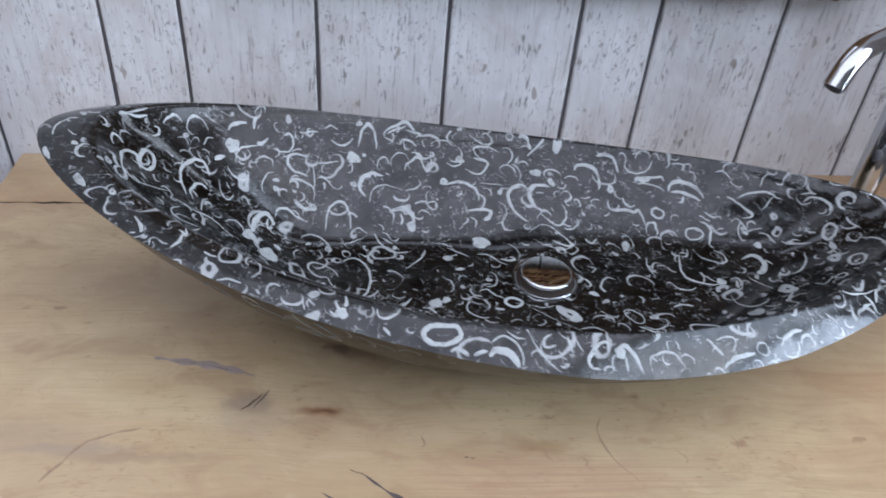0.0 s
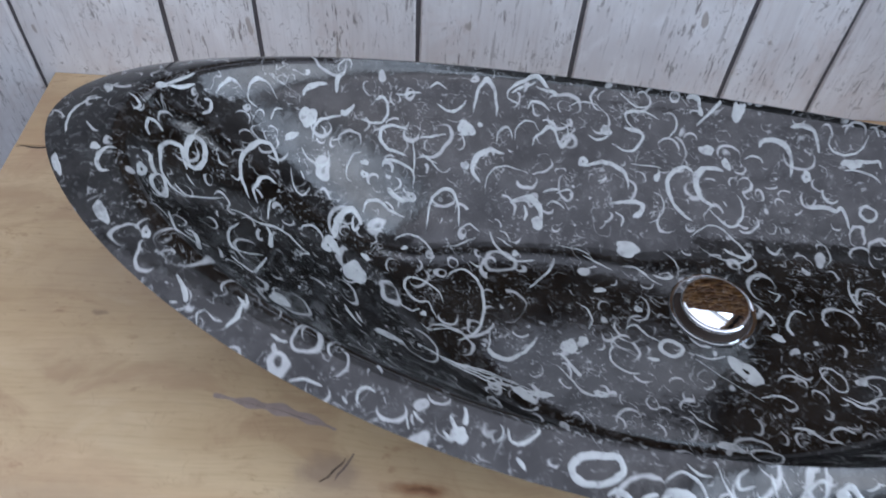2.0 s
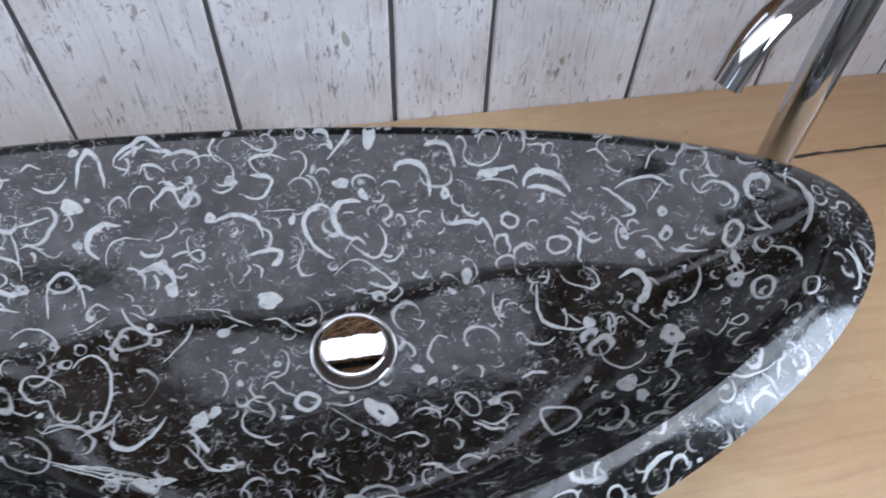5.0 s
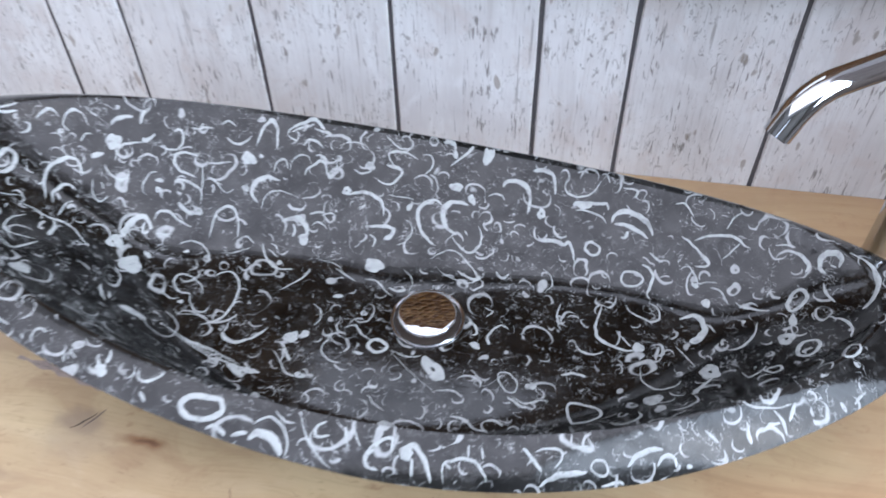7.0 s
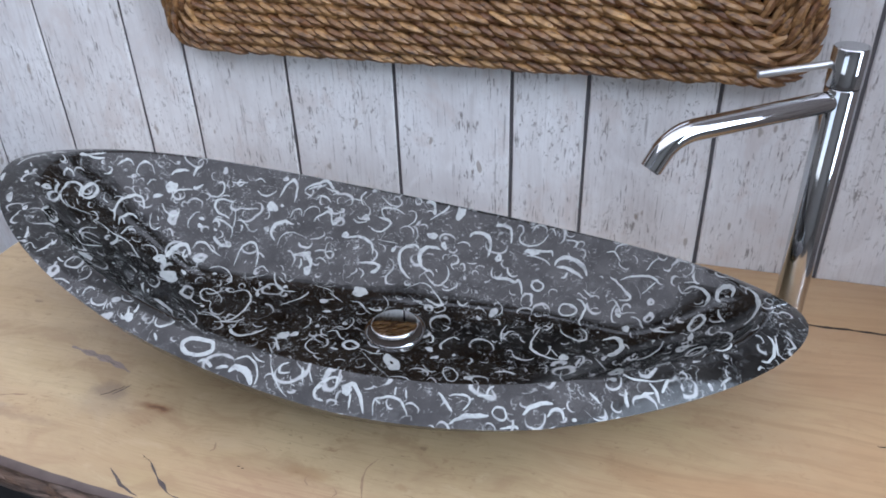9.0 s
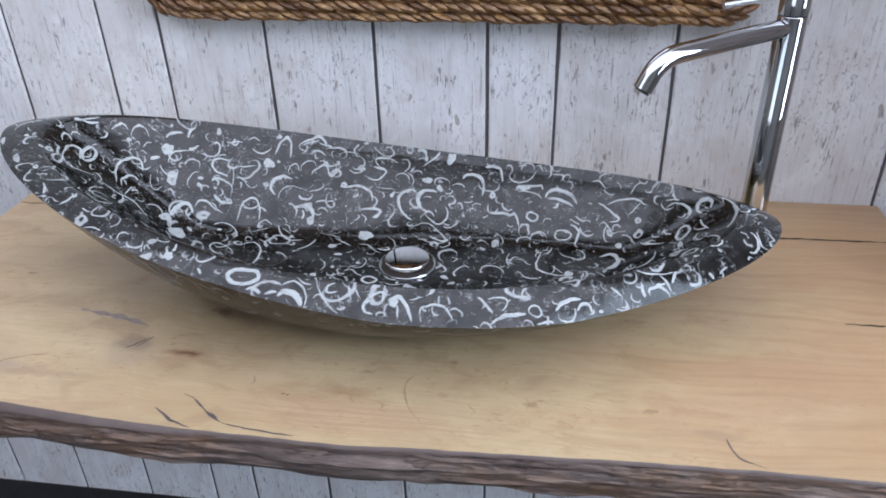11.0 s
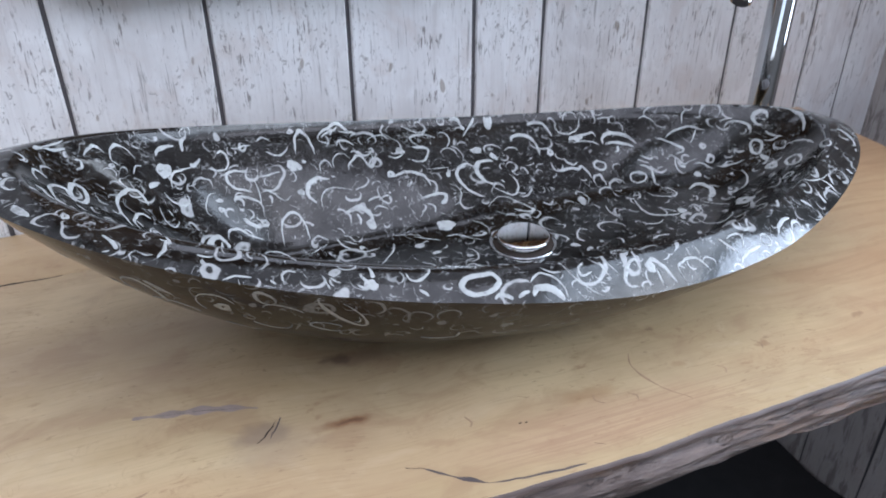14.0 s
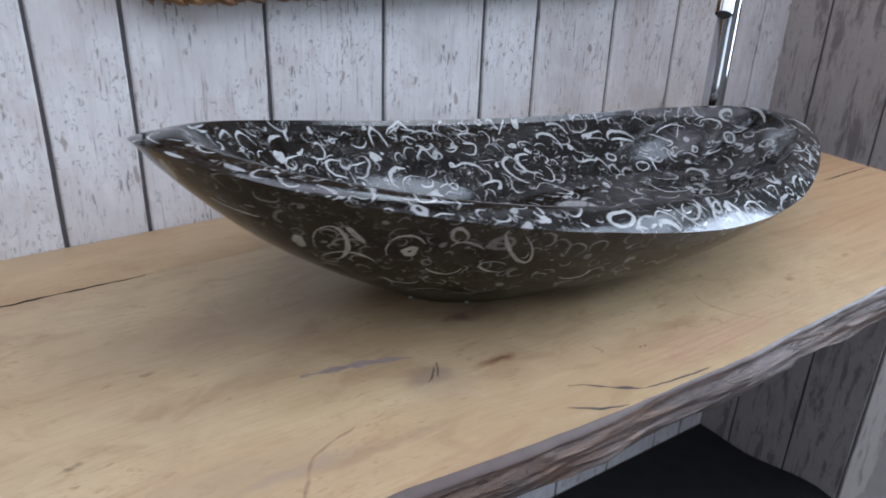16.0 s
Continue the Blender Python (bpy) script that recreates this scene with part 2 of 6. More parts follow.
        c = mix(t, smooth(t, d, 1.0, 0.25, 0.0, much), c, colour)
    t.links.new(c, p.inputs["Base Color"])
    t.links.new(maths(t, "MULTIPLY_ADD", grain, 0.20, 0.27), p.inputs["Roughness"])
    bump(t, p, maths(t, "ADD", grain, fine), 0.10, 0.0008)
    return m


KNOTS = (
    (-0.058, 0.356, 0.028, 0.008, (0.25, 0.115, 0.055), 0.75),
    (-0.055, 0.356, 0.012, 0.003, (0.12, 0.05, 0.025), 0.7),
    (-0.25, 0.318, 0.07, 0.008, (0.33, 0.26, 0.20), 0.5),
    (0.30, 0.318, 0.010, 0.006, (0.30, 0.17, 0.09), 0.6),
    (0.40, 0.322, 0.006, 0.004, (0.28, 0.16, 0.085), 0.6),
    (0.46, 0.300, 0.035, 0.010, (0.31, 0.20, 0.12), 0.5),
    (0.222, 0.372, 0.006, 0.004, (0.24, 0.14, 0.08), 0.6),
    (-0.118, 0.366, 0.030, 0.018, (0.26, 0.19, 0.14), 0.6),
    (-0.045, 0.4297, 0.016, 0.010, (0.12, 0.07, 0.045), 0.8),
    (-0.03, 0.425, 0.05, 0.014, (0.26, 0.17, 0.11), 0.45),
    (-0.375, 0.398, 0.006, 0.004, (0.17, 0.12, 0.07), 0.7),
    (-0.305, 0.482, 0.007, 0.004, (0.20, 0.13, 0.08), 0.6),
    (0.12, 0.285, 0.16, 0.035, (0.52, 0.32, 0.20), 0.4),
    (-0.11, 0.35, 0.045, 0.030, (0.36, 0.27, 0.19), 0.4),
    (0.215, 0.322, 0.012, 0.006, (0.30, 0.16, 0.075), 0.3),
    (0.13, 0.317, 0.03, 0.012, (0.33, 0.18, 0.08), 0.4),
    (-0.29, 0.335, 0.10, 0.020, (0.36, 0.27, 0.18), 0.35),
    (-0.23, 0.52, 0.20, 0.045, (0.38, 0.27, 0.165), 0.45),
    (-0.2, 0.31, 0.09, 0.008, (0.30, 0.20, 0.13), 0.4),
)


def wane():
    """Sapwood where the bark was: mauve-brown ridges, black crevices, rusty patches."""
    m, t, p = material("dark_wane")
    here = coords(t)
    n = noise_tex(t, vmath(t, "MULTIPLY", here, (13.0, 110.0, 110.0)), 1.4, 6.0, 0.70, 0.8)
    chop = noise_tex(t, vmath(t, "MULTIPLY", here, (30.0, 240.0, 240.0)), 1.0, 5.0, 0.65, 0.4)
    big = noise_tex(t, vmath(t, "MULTIPLY", here, (9.0, 25.0, 25.0)), 1.0, 4.0, 0.6)
    c = mix(t, ramp(t, n, (0.30, 0.0), (0.62, 1.0)), (0.08, 0.056, 0.047), (0.18, 0.130, 0.108))
    c = mix(t, ramp(t, chop, (0.54, 0.0), (0.74, 0.7)), c, (0.29, 0.225, 0.195))
    c = mix(t, ramp(t, big, (0.50, 0.0), (0.68, 0.65)), c, (0.22, 0.115, 0.055))
    deep = smooth(t, maths(t, "ABSOLUTE", maths(t, "SUBTRACT", n, 0.47)), 0.022, 0.006)
    deep = maths(t, "MULTIPLY", deep, smooth(t, big, 0.42, 0.50))
    c = mix(t, maths(t, "MULTIPLY", deep, 0.6), c, (0.02, 0.014, 0.012))
    t.links.new(c, p.inputs["Base Color"])
    t.links.new(maths(t, "MULTIPLY_ADD", chop, 0.4, 0.22), p.inputs["Roughness"])
    bump(t, p, maths(t, "SUBTRACT", maths(t, "ADD", n, maths(t, "MULTIPLY", chop, 0.35)), deep), 0.8, 0.004)
    return m


def plank_paint(name, grey):
    """Whitewashed boards with bare flecks along the grain."""
    m, t, p = material(name)
    info = t.nodes.new("ShaderNodeObjectInfo")
    comb = t.nodes.new("ShaderNodeCombineXYZ")
    t.links.new(maths(t, "MULTIPLY", info.outputs["Random"], 37.0), comb.inputs[0])
    t.links.new(maths(t, "MULTIPLY", info.outputs["Random"], 11.0), comb.inputs[2])
    tc = t.nodes.new("ShaderNodeTexCoord")
    geo = vmath(t, "ADD", tc.outputs["Object"], comb.outputs[0])
    stretch = vmath(t, "MULTIPLY", geo, (38.0, 38.0, 4.0))
    fine = vmath(t, "MULTIPLY", geo, (210.0, 210.0, 9.0))
    cloud = noise_tex(t, geo, 7.0, 4.0, 0.6)
    streak = noise_tex(t, stretch, 1.0, 5.0, 0.65, 0.6)
    lines = noise_tex(t, fine, 1.0, 4.0, 0.6, 0.3)
    tone = maths(t, "MULTIPLY_ADD", info.outputs["Random"], 0.12, 0.0)
    c = mix(t, ramp(t, cloud, (0.35, 0.0), (0.65, 1.0)), (0.69, 0.675, 0.675), (0.83, 0.835, 0.84))
    c = mix(t, ramp(t, streak, (0.48, 0.0), (0.78, 0.45)), c, (0.54, 0.51, 0.495))
    c = mix(t, ramp(t, lines, (0.52, 0.0), (0.72, 0.34)), c, (0.42, 0.39, 0.375))
    # thin rosy and grey washes, then bare wood: clusters of upright dashes, crackled spots, a few worn ovals
    wash = noise_tex(t, vmath(t, "MULTIPLY", geo, (18.0, 18.0, 12.0)), 1.0, 5.0, 0.68, 0.5)
    c = mix(t, smooth(t, wash, 0.50, 0.64, 0.0, 0.40), c, (0.60, 0.53, 0.50))
    c = mix(t, smooth(t, wash, 0.45, 0.33, 0.0, 0.45), c, (0.88, 0.89, 0.90))
    dash = noise_tex(t, vmath(t, "MULTIPLY", geo, (330.0, 330.0, 46.0)), 1.0, 3.0, 0.6, 0.4)
    long_dash = noise_tex(t, vmath(t, "MULTIPLY", geo, (260.0, 260.0, 13.0)), 1.0, 3.0, 0.6, 0.3)
    region = noise_tex(t, vmath(t, "MULTIPLY", geo, (26.0, 26.0, 11.0)), 1.0, 5.0, 0.72)
    crackle = noise_tex(t, vmath(t, "MULTIPLY", geo, (150.0, 150.0, 95.0)), 1.0, 4.0, 0.72, 1.2)
    wear = maths(t, "MULTIPLY", smooth(t, dash, 0.55, 0.60), smooth(t, region, 0.505, 0.60))
    wear = maths(t, "MAXIMUM", wear, maths(t, "MULTIPLY", smooth(t, long_dash, 0.60, 0.65), smooth(t, region, 0.53, 0.45, 0.0, 0.6)))
    spots = maths(t, "MULTIPLY", smooth(t, crackle, 0.585, 0.63), smooth(t, cloud, 0.46, 0.56))
    wear = maths(t, "MAXIMUM", wear, maths(t, "MULTIPLY", spots, 0.75))
    c = mix(t, maths(t, "MULTIPLY", wear, 0.74), c, (0.13, 0.11, 0.10))
    oval = noise_tex(t, vmath(t, "MULTIPLY", geo, (62.0, 62.0, 26.0)), 1.0, 2.0, 0.4)
    c = mix(t, smooth(t, oval, 0.685, 0.72, 0.0, 0.7), c, (0.30, 0.255, 0.215))
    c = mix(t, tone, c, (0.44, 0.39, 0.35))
    # grey darkens the whole board to stand in for shade on the side wall
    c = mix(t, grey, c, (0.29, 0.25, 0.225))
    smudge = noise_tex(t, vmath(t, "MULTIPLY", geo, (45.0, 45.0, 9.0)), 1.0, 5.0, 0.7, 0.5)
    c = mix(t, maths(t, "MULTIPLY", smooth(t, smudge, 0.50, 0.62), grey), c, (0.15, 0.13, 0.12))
    t.links.new(c, p.inputs["Base Color"])
    p.inputs["Roughness"].default_value = 0.6
    bump(t, p, maths(t, "SUBTRACT", lines, wear), 0.15, 0.0008)
    return m


def plain(name, colour, rough, metal=0.0, grain=40.0, spread=0.15):
    m, t, p = material(name)
    v = coords(t)
    n = noise_tex(t, v, grain, 4.0)
    lo = tuple(c * (1 - spread) for c in colour)
    hi = tuple(min(1, c * (1 + spread)) for c in colour)
    t.links.new(mix(t, n, lo, hi), p.inputs["Base Color"])
    t.links.new(maths(t, "MULTIPLY_ADD", n, rough * 0.3, rough * 0.85), p.inputs["Roughness"])
    p.inputs["Metallic"].default_value = metal
    return m


def woven():
    m, t, p = material("water_hyacinth")
    v = coords(t)
    info = t.nodes.new("ShaderNodeNewGeometry")
    n = noise_tex(t, v, 60.0, 4.0, 0.6)
    c = mix(t, info.outputs["Random Per Island"], (0.13, 0.046, 0.014), (0.50, 0.285, 0.11))
    c = mix(t, ramp(t, n, (0.38, 0.0), (0.70, 0.85)), c, (0.10, 0.042, 0.016))
    fib = noise_tex(t, vmath(t, "MULTIPLY", v, (90.0, 300.0, 300.0)), 1.0, 3.0)
    c = mix(t, smooth(t, fib, 0.54, 0.70, 0.0, 0.4), c, (0.46, 0.30, 0.15))
    c = mix(t, smooth(t, fib, 0.47, 0.34, 0.0, 0.75), c, (0.045, 0.018, 0.008))
    t.links.new(c, p.inputs["Base Color"])
    p.inputs["Roughness"].default_value = 0.42
    bump(t, p, maths(t, "ADD", n, fib), 0.45, 0.0012)
    return m


STONE = fossil_stone("fossil_stone", 1.58, 0.03, 1.0)
# darkened copy of the same stone, for the shade on the outer wall
STONE_SHADED = fossil_stone("fossil_stone_shaded", 1.31, 0.06, 0.4)
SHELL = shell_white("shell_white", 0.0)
SHELL_SHADED = shell_white("shell_shaded", 0.15)      # for the outer wall, its shade put into the shell colour
OAK = oak("oiled_oak", 0.0)
OAK_REAR = oak("oiled_oak_warm", 0.3)
WANE = wane()
GREY_SPLIT = plain("grey_split", (0.34, 0.27, 0.235), 0.7, 0.0, 120.0, 0.4)
SAPWOOD = plain("planed_sapwood", (0.11, 0.080, 0.070), 0.42, 0.0, 70.0, 0.35)
PLANK = plank_paint("whitewashed_plank", 0.0)
# two darker copies of the plank paint, with the side wall's shade put in
PLANK_SHADED = plank_paint("shaded_whitewashed_plank", 0.72)
PLANK_END_SHADED = plank_paint("end_shaded_plank", 0.95)
GROOVE = plain("dark_groove", (0.10, 0.095, 0.10), 0.8)
CHROME = plain("chrome", (0.56, 0.565, 0.575), 0.07, 1.0, 25.0, 0.03)
SATIN = plain("satin_chrome", (0.52, 0.52, 0.52), 0.32, 1.0, 25.0, 0.05)
MIRROR = plain("polished_chrome", (0.78, 0.79, 0.80), 0.012, 1.0, 25.0, 0.02)
GREIGE = plain("greige_plaster", (0.21, 0.195, 0.18), 0.8, 0.0, 9.0, 0.06)
WHITE = plain("white_plaster", (0.74, 0.73, 0.71), 0.8, 0.0, 9.0, 0.05)
FLOOR = plain("grey_brown_floor", (0.10, 0.085, 0.075), 0.7, 0.0, 30.0, 0.3)
CLOTH = plain("black_cloth", (0.004, 0.004, 0.0045), 0.95, 0.0, 30.0, 0.3)
DARK = plain("dark_crack", (0.03, 0.02, 0.014), 0.85, 0.0, 90.0, 0.4)
ROPE = woven()
GLASS = plain("mirror_glass", (0.88, 0.90, 0.90), 0.01, 1.0, 5.0, 0.01)


# ---------------------------------------------------------------- mesh helpers
def mesh_of(name, bm, mat, flat=False):
    bmesh.ops.recalc_face_normals(bm, faces=bm.faces)
    me = bpy.data.meshes.new(name)
    bm.to_mesh(me)
    bm.free()
    if mat:
        me.materials.append(mat)
    if not flat:
        for f in me.polygons:
            f.use_smooth = True
        me.set_sharp_from_angle(angle=radians(40))
    return me


def part(name, bm, mat, parent=None, label="", flat=False):
    ob = new(name, mesh_of(name, bm, mat, flat))
    ob.parent = parent
    if label:
        tagged(ob, label=label)
    return ob


def empty(name, place, label, category, group="", kind=""):
    ob = new(name)
    ob.location = place
    ob.empty_display_size = 0.05
    return tagged(ob, label, category, group, kind)


def box_bm(x0, y0, z0, x1, y1, z1, bevel=0.0):
    bm = bmesh.new()
    bmesh.ops.create_cube(bm, size=1)
    for v in bm.verts:
        v.co = Vector(((x0 + x1) / 2 + v.co.x * (x1 - x0), (y0 + y1) / 2 + v.co.y * (y1 - y0), (z0 + z1) / 2 + v.co.z * (z1 - z0)))
    if bevel:
        bmesh.ops.bevel(bm, geom=bm.edges[:], offset=bevel, segments=2, affect="EDGES", profile=0.5)
    return bm


def structure(name, bm, mat, label, category):
    return tagged(part(name, bm, mat), label, category, "", "structure")


def lathe(profile, n=48, axis=(0, 0, 0)):
    """A turned body about the upright line through axis, from (radius, height) pairs."""
    bm = bmesh.new()
    rings = []
    for r, z in profile:
        if r < 1e-6:
            rings.append([bm.verts.new((axis[0], axis[1], axis[2] + z))])
        else:
            rings.append([bm.verts.new((axis[0] + r * math.cos(2 * math.pi * i / n), axis[1] + r * math.sin(2 * math.pi * i / n), axis[2] + z)) for i in range(n)])
    for a, b in zip(rings, rings[1:]):
        for i in range(n):
            j = (i + 1) % n
            q = [a[i % len(a)], a[j % len(a)], b[j % len(b)], b[i % len(b)]]
            q = list(dict.fromkeys(q))
            if len(q) > 2:
                bm.faces.new(q)
    return bm


def tube(points, radii, n=24, caps=True):
    """A round bar along points, with its radius at each."""
    bm = bmesh.new()
    pts = [Vector(p) for p in points]
    rings = []
    side = None
    for i, p in enumerate(pts):
        d = (pts[min(i + 1, len(pts) - 1)] - pts[max(i - 1, 0)]).normalized()
        if side is None:
            side = d.orthogonal().normalized()
        side = (side - d * side.dot(d)).normalized()
        up = d.cross(side)
        r = radii[i] if isinstance(radii, (list, tuple)) else radii
        rings.append([bm.verts.new(p + r * (math.cos(2 * math.pi * k / n) * side + math.sin(2 * math.pi * k / n) * up)) for k in range(n)])
    for a, b in zip(rings, rings[1:]):
        for k in range(n):
            bm.faces.new((a[k], a[(k + 1) % n], b[(k + 1) % n], b[k]))
    if caps:
        bm.faces.new(rings[0])
        bm.faces.new(rings[-1][::-1])
    return bm


# ---------------------------------------------------------------- room
structure("floor", box_bm(ROOM_W - 0.2, ROOM_S - 0.2, -0.2, ROOM_E + 0.2, WALL_Y + 0.2, 0.0), FLOOR, "grey-brown floor", "floor")
SKY_X0, SKY_X1, SKY_Y0, SKY_Y1 = -1.6, 2.98, -1.75, 0.72
BAR_X = 1.315       # bar between the skylight and the roof light beside it
bm = bmesh.new()
for x0, y0, x1, y1 in ((ROOM_W - 0.2, ROOM_S - 0.2, SKY_X0, WALL_Y + 0.2), (SKY_X1, ROOM_S - 0.2, ROOM_E + 0.2, WALL_Y + 0.2), (SKY_X0, ROOM_S - 0.2, SKY_X1, SKY_Y0), (SKY_X0, SKY_Y1, SKY_X1, WALL_Y + 0.2), (BAR_X - 0.012, SKY_Y0, BAR_X + 0.012, SKY_Y1)):
    piece = box_bm(x0, y0, ROOM_H, x1, y1, ROOM_H + 0.2)
    me = bpy.data.meshes.new("piece")
    piece.to_mesh(me)
    piece.free()
    bm.from_mesh(me)
    bpy.data.meshes.remove(me)
structure("ceiling", bm, WHITE, "plain white ceiling with two wide skylights", "ceiling")
wall_north = structure("wall_north", box_bm(ROOM_W - 0.2, WALL_Y + 0.003, 0, ROOM_E + 0.2, WALL_Y + 0.2, ROOM_H), GROOVE, "wall clad in whitewashed weathered planks", "wall")
structure("wall_west", box_bm(ROOM_W - 0.2, ROOM_S, 0, ROOM_W, WALL_Y, ROOM_H), GREIGE, "plain greige wall", "wall")


def wall_with_window(name, x0, y0, x1, y1, lo, hi, z0, z1):
    """A wall along x or y, in four blocks round an opening from lo to hi along it."""
    bm = bmesh.new()
    along_x = abs(x1 - x0) > abs(y1 - y0)
    a0, a1 = (x0, x1) if along_x else (y0, y1)
    for p, q, r, s in ((a0, lo, 0, ROOM_H), (hi, a1, 0, ROOM_H), (lo, hi, 0, z0), (lo, hi, z1, ROOM_H)):
        piece = box_bm(p, y0, r, q, y1, s) if along_x else box_bm(x0, p, r, x1, q, s)
        me = bpy.data.meshes.new("tmp")
        piece.to_mesh(me)
        piece.free()
        bm.from_mesh(me)
        bpy.data.meshes.remove(me)
    return structure(name, bm, GREIGE, "plain greige wall with a window opening", "wall")


wall_with_window("wall_east", ROOM_E, ROOM_S, ROOM_E + 0.2, WALL_Y, -1.4, 0.12, 0.75, 2.45)
wall_with_window("wall_south", ROOM_W - 0.2, ROOM_S - 0.2, ROOM_E + 0.2, ROOM_S, -2.4, -0.4, 0.9, 2.2)

SIDE_TOP = ROOM_H
SIDE_END = 0.44     # where the side wall ends towards the room
wall_side = structure("wall_side", box_bm(SIDE_X + 0.003, SIDE_END, 0, SIDE_X + 0.12, WALL_Y + 0.003, SIDE_TOP), GROOVE, "short side wall clad in whitewashed planks", "wall")


def plank_bm(width, height, rng):
    """One board in the x-z plane, its face towards -y, with slightly wandering edges."""
    bm = bmesh.new()
    n = 36
    rows = []
    for i in range(n + 1):
        z = height * i / n
        l = 0.0029 + 0.0012 * noise.noise(Vector((rng, z * 9, 0))) + 0.0007 * noise.noise(Vector((rng, z * 40, 3)))
        r = width - 0.0029 + 0.0012 * noise.noise(Vector((rng + 9, z * 9, 0))) + 0.0007 * noise.noise(Vector((rng + 9, z * 40, 3)))
        rows.append([bm.verts.new(c) for c in ((l - 0.0008, 0.003, z), (l, 0.0006, z), (l + 0.0012, 0, z), (r - 0.0012, 0, z), (r, 0.0006, z), (r + 0.0008, 0.003, z))])
    for a, b in zip(rows, rows[1:]):
        for k in range(5):
            bm.faces.new((a[k], a[k + 1], b[k + 1], b[k]))
    return bm


BACK_SEAMS = [-1.1, -1.02, -0.88, -0.735, -0.595, -0.454, -0.314, -0.229, -0.081, 0.066, 0.215, 0.305, 0.451, 0.590, 0.729, 0.809, SIDE_X + 0.004]
for k, (a, b) in enumerate(zip(BACK_SEAMS, BACK_SEAMS[1:])):
    ob = part("plank", plank_bm(b - a, ROOM_H, 3.7 * k), PLANK, wall_north, flat=True)
    ob.location = (a, WALL_Y, 0)
left = -1.1
k = 40
while left > ROOM_W:
    w = (0.142, 0.145, 0.088, 0.14)[k % 4]
    ob = part("plank", plank_bm(w, ROOM_H, 3.7 * k), PLANK, wall_north, flat=True)
    ob.location = (left - w, WALL_Y, 0)
    left -= w
    k += 1
y = WALL_Y
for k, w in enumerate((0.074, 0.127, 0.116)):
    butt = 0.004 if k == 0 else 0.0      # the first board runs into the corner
    ob = part("plank", plank_bm(w + butt, SIDE_TOP, 3.7 * k + 100), PLANK_SHADED, wall_side, flat=True)
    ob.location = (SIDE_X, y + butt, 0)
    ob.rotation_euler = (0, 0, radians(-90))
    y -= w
ob = part("plank", plank_bm(0.121, SIDE_TOP, 77.0), PLANK_END_SHADED, wall_side, flat=True)
ob.location = (SIDE_X + 0.001, SIDE_END - 0.003, 0)

# ---------------------------------------------------------------- oak worktop
EDGE = ((-0.45, 0.267), (-0.217, 0.262), (-0.09, 0.253), (-0.024, 0.2505), (0.043, 0.2495), (0.123, 0.2485), (0.223, 0.2525), (0.302, 0.255), (0.4, 0.2595), (0.5, 0.2605), (0.74, 0.259))


def front_edge(x):
    """Wandering line of the live edge."""
    for (x0, y0), (x1, y1) in zip(EDGE, EDGE[1:]):
        if x <= x1:
            u = (x - x0) / (x1 - x0)
            y = y0 + (y1 - y0) * u * u * (3 - 2 * u)
            break
    return y + 0.0012 * noise.noise(Vector((x * 11, 0, 0))) + 0.0009 * noise.noise(Vector((x * 38, 5, 0)))


def chamfer(x):
    """Width of the planed slope between the top and the bark line, wider towards the left end."""
    u = min(1.0, max(0.0, (x + 0.12) / 0.16))
    return 0.0070 - 0.0045 * u * u * (3 - 2 * u) + 0.0012 * noise.noise(Vector((x * 16, 9, 2)))


LEFT, RIGHT, JOINT = -0.437, 0.735, 0.654


def slab_top():
    bm = bmesh.new()
    n = 200
    rows = []
    for i in range(n + 1):
        x = LEFT + (RIGHT - LEFT) * i / n
        f = front_edge(x)
        rows.append([bm.verts.new((x, yy, zz)) for yy, zz in ((JOINT - 0.0002, TOP - 0.04), (JOINT - 0.0002, TOP - 0.0004), (JOINT - 0.0006, TOP), (JOINT - 0.12, TOP), (f + 0.1, TOP), (f + chamfer(x) * 0.6, TOP), (f + chamfer(x) * 0.6 + 0.0005, TOP - 0.0015), (f + 0.02, TOP - 0.04))])
    for a, b in zip(rows, rows[1:]):
        for k in range(8):
            bm.faces.new((a[k], a[(k + 1) % 8], b[(k + 1) % 8], b[k]))
    bm.faces.new(rows[0])
    bm.faces.new(rows[-1][::-1])
    return bm


def bevelled_strip():
    """The smooth planed slope along the front of the top."""
    bm = bmesh.new()
    n = 300
    rows = []
    for i in range(n + 1):
        x = LEFT + (RIGHT - LEFT) * i / n
        f, w = front_edge(x), chamfer(x)
        drop = 0.0016 + 0.45 * w
        rows.append([bm.verts.new((x, f + w * a, TOP - drop * b)) for a, b in ((0.6, 0.0), (0.42, 0.06), (0.0, 0.45), (-0.32, 0.85), (-0.40, 1.0), (-0.30, 1.12))])
    for a, b in zip(rows, rows[1:]):
        for k in range(5):
            bm.faces.new((a[k], a[k + 1], b[k + 1], b[k]))
    return bm


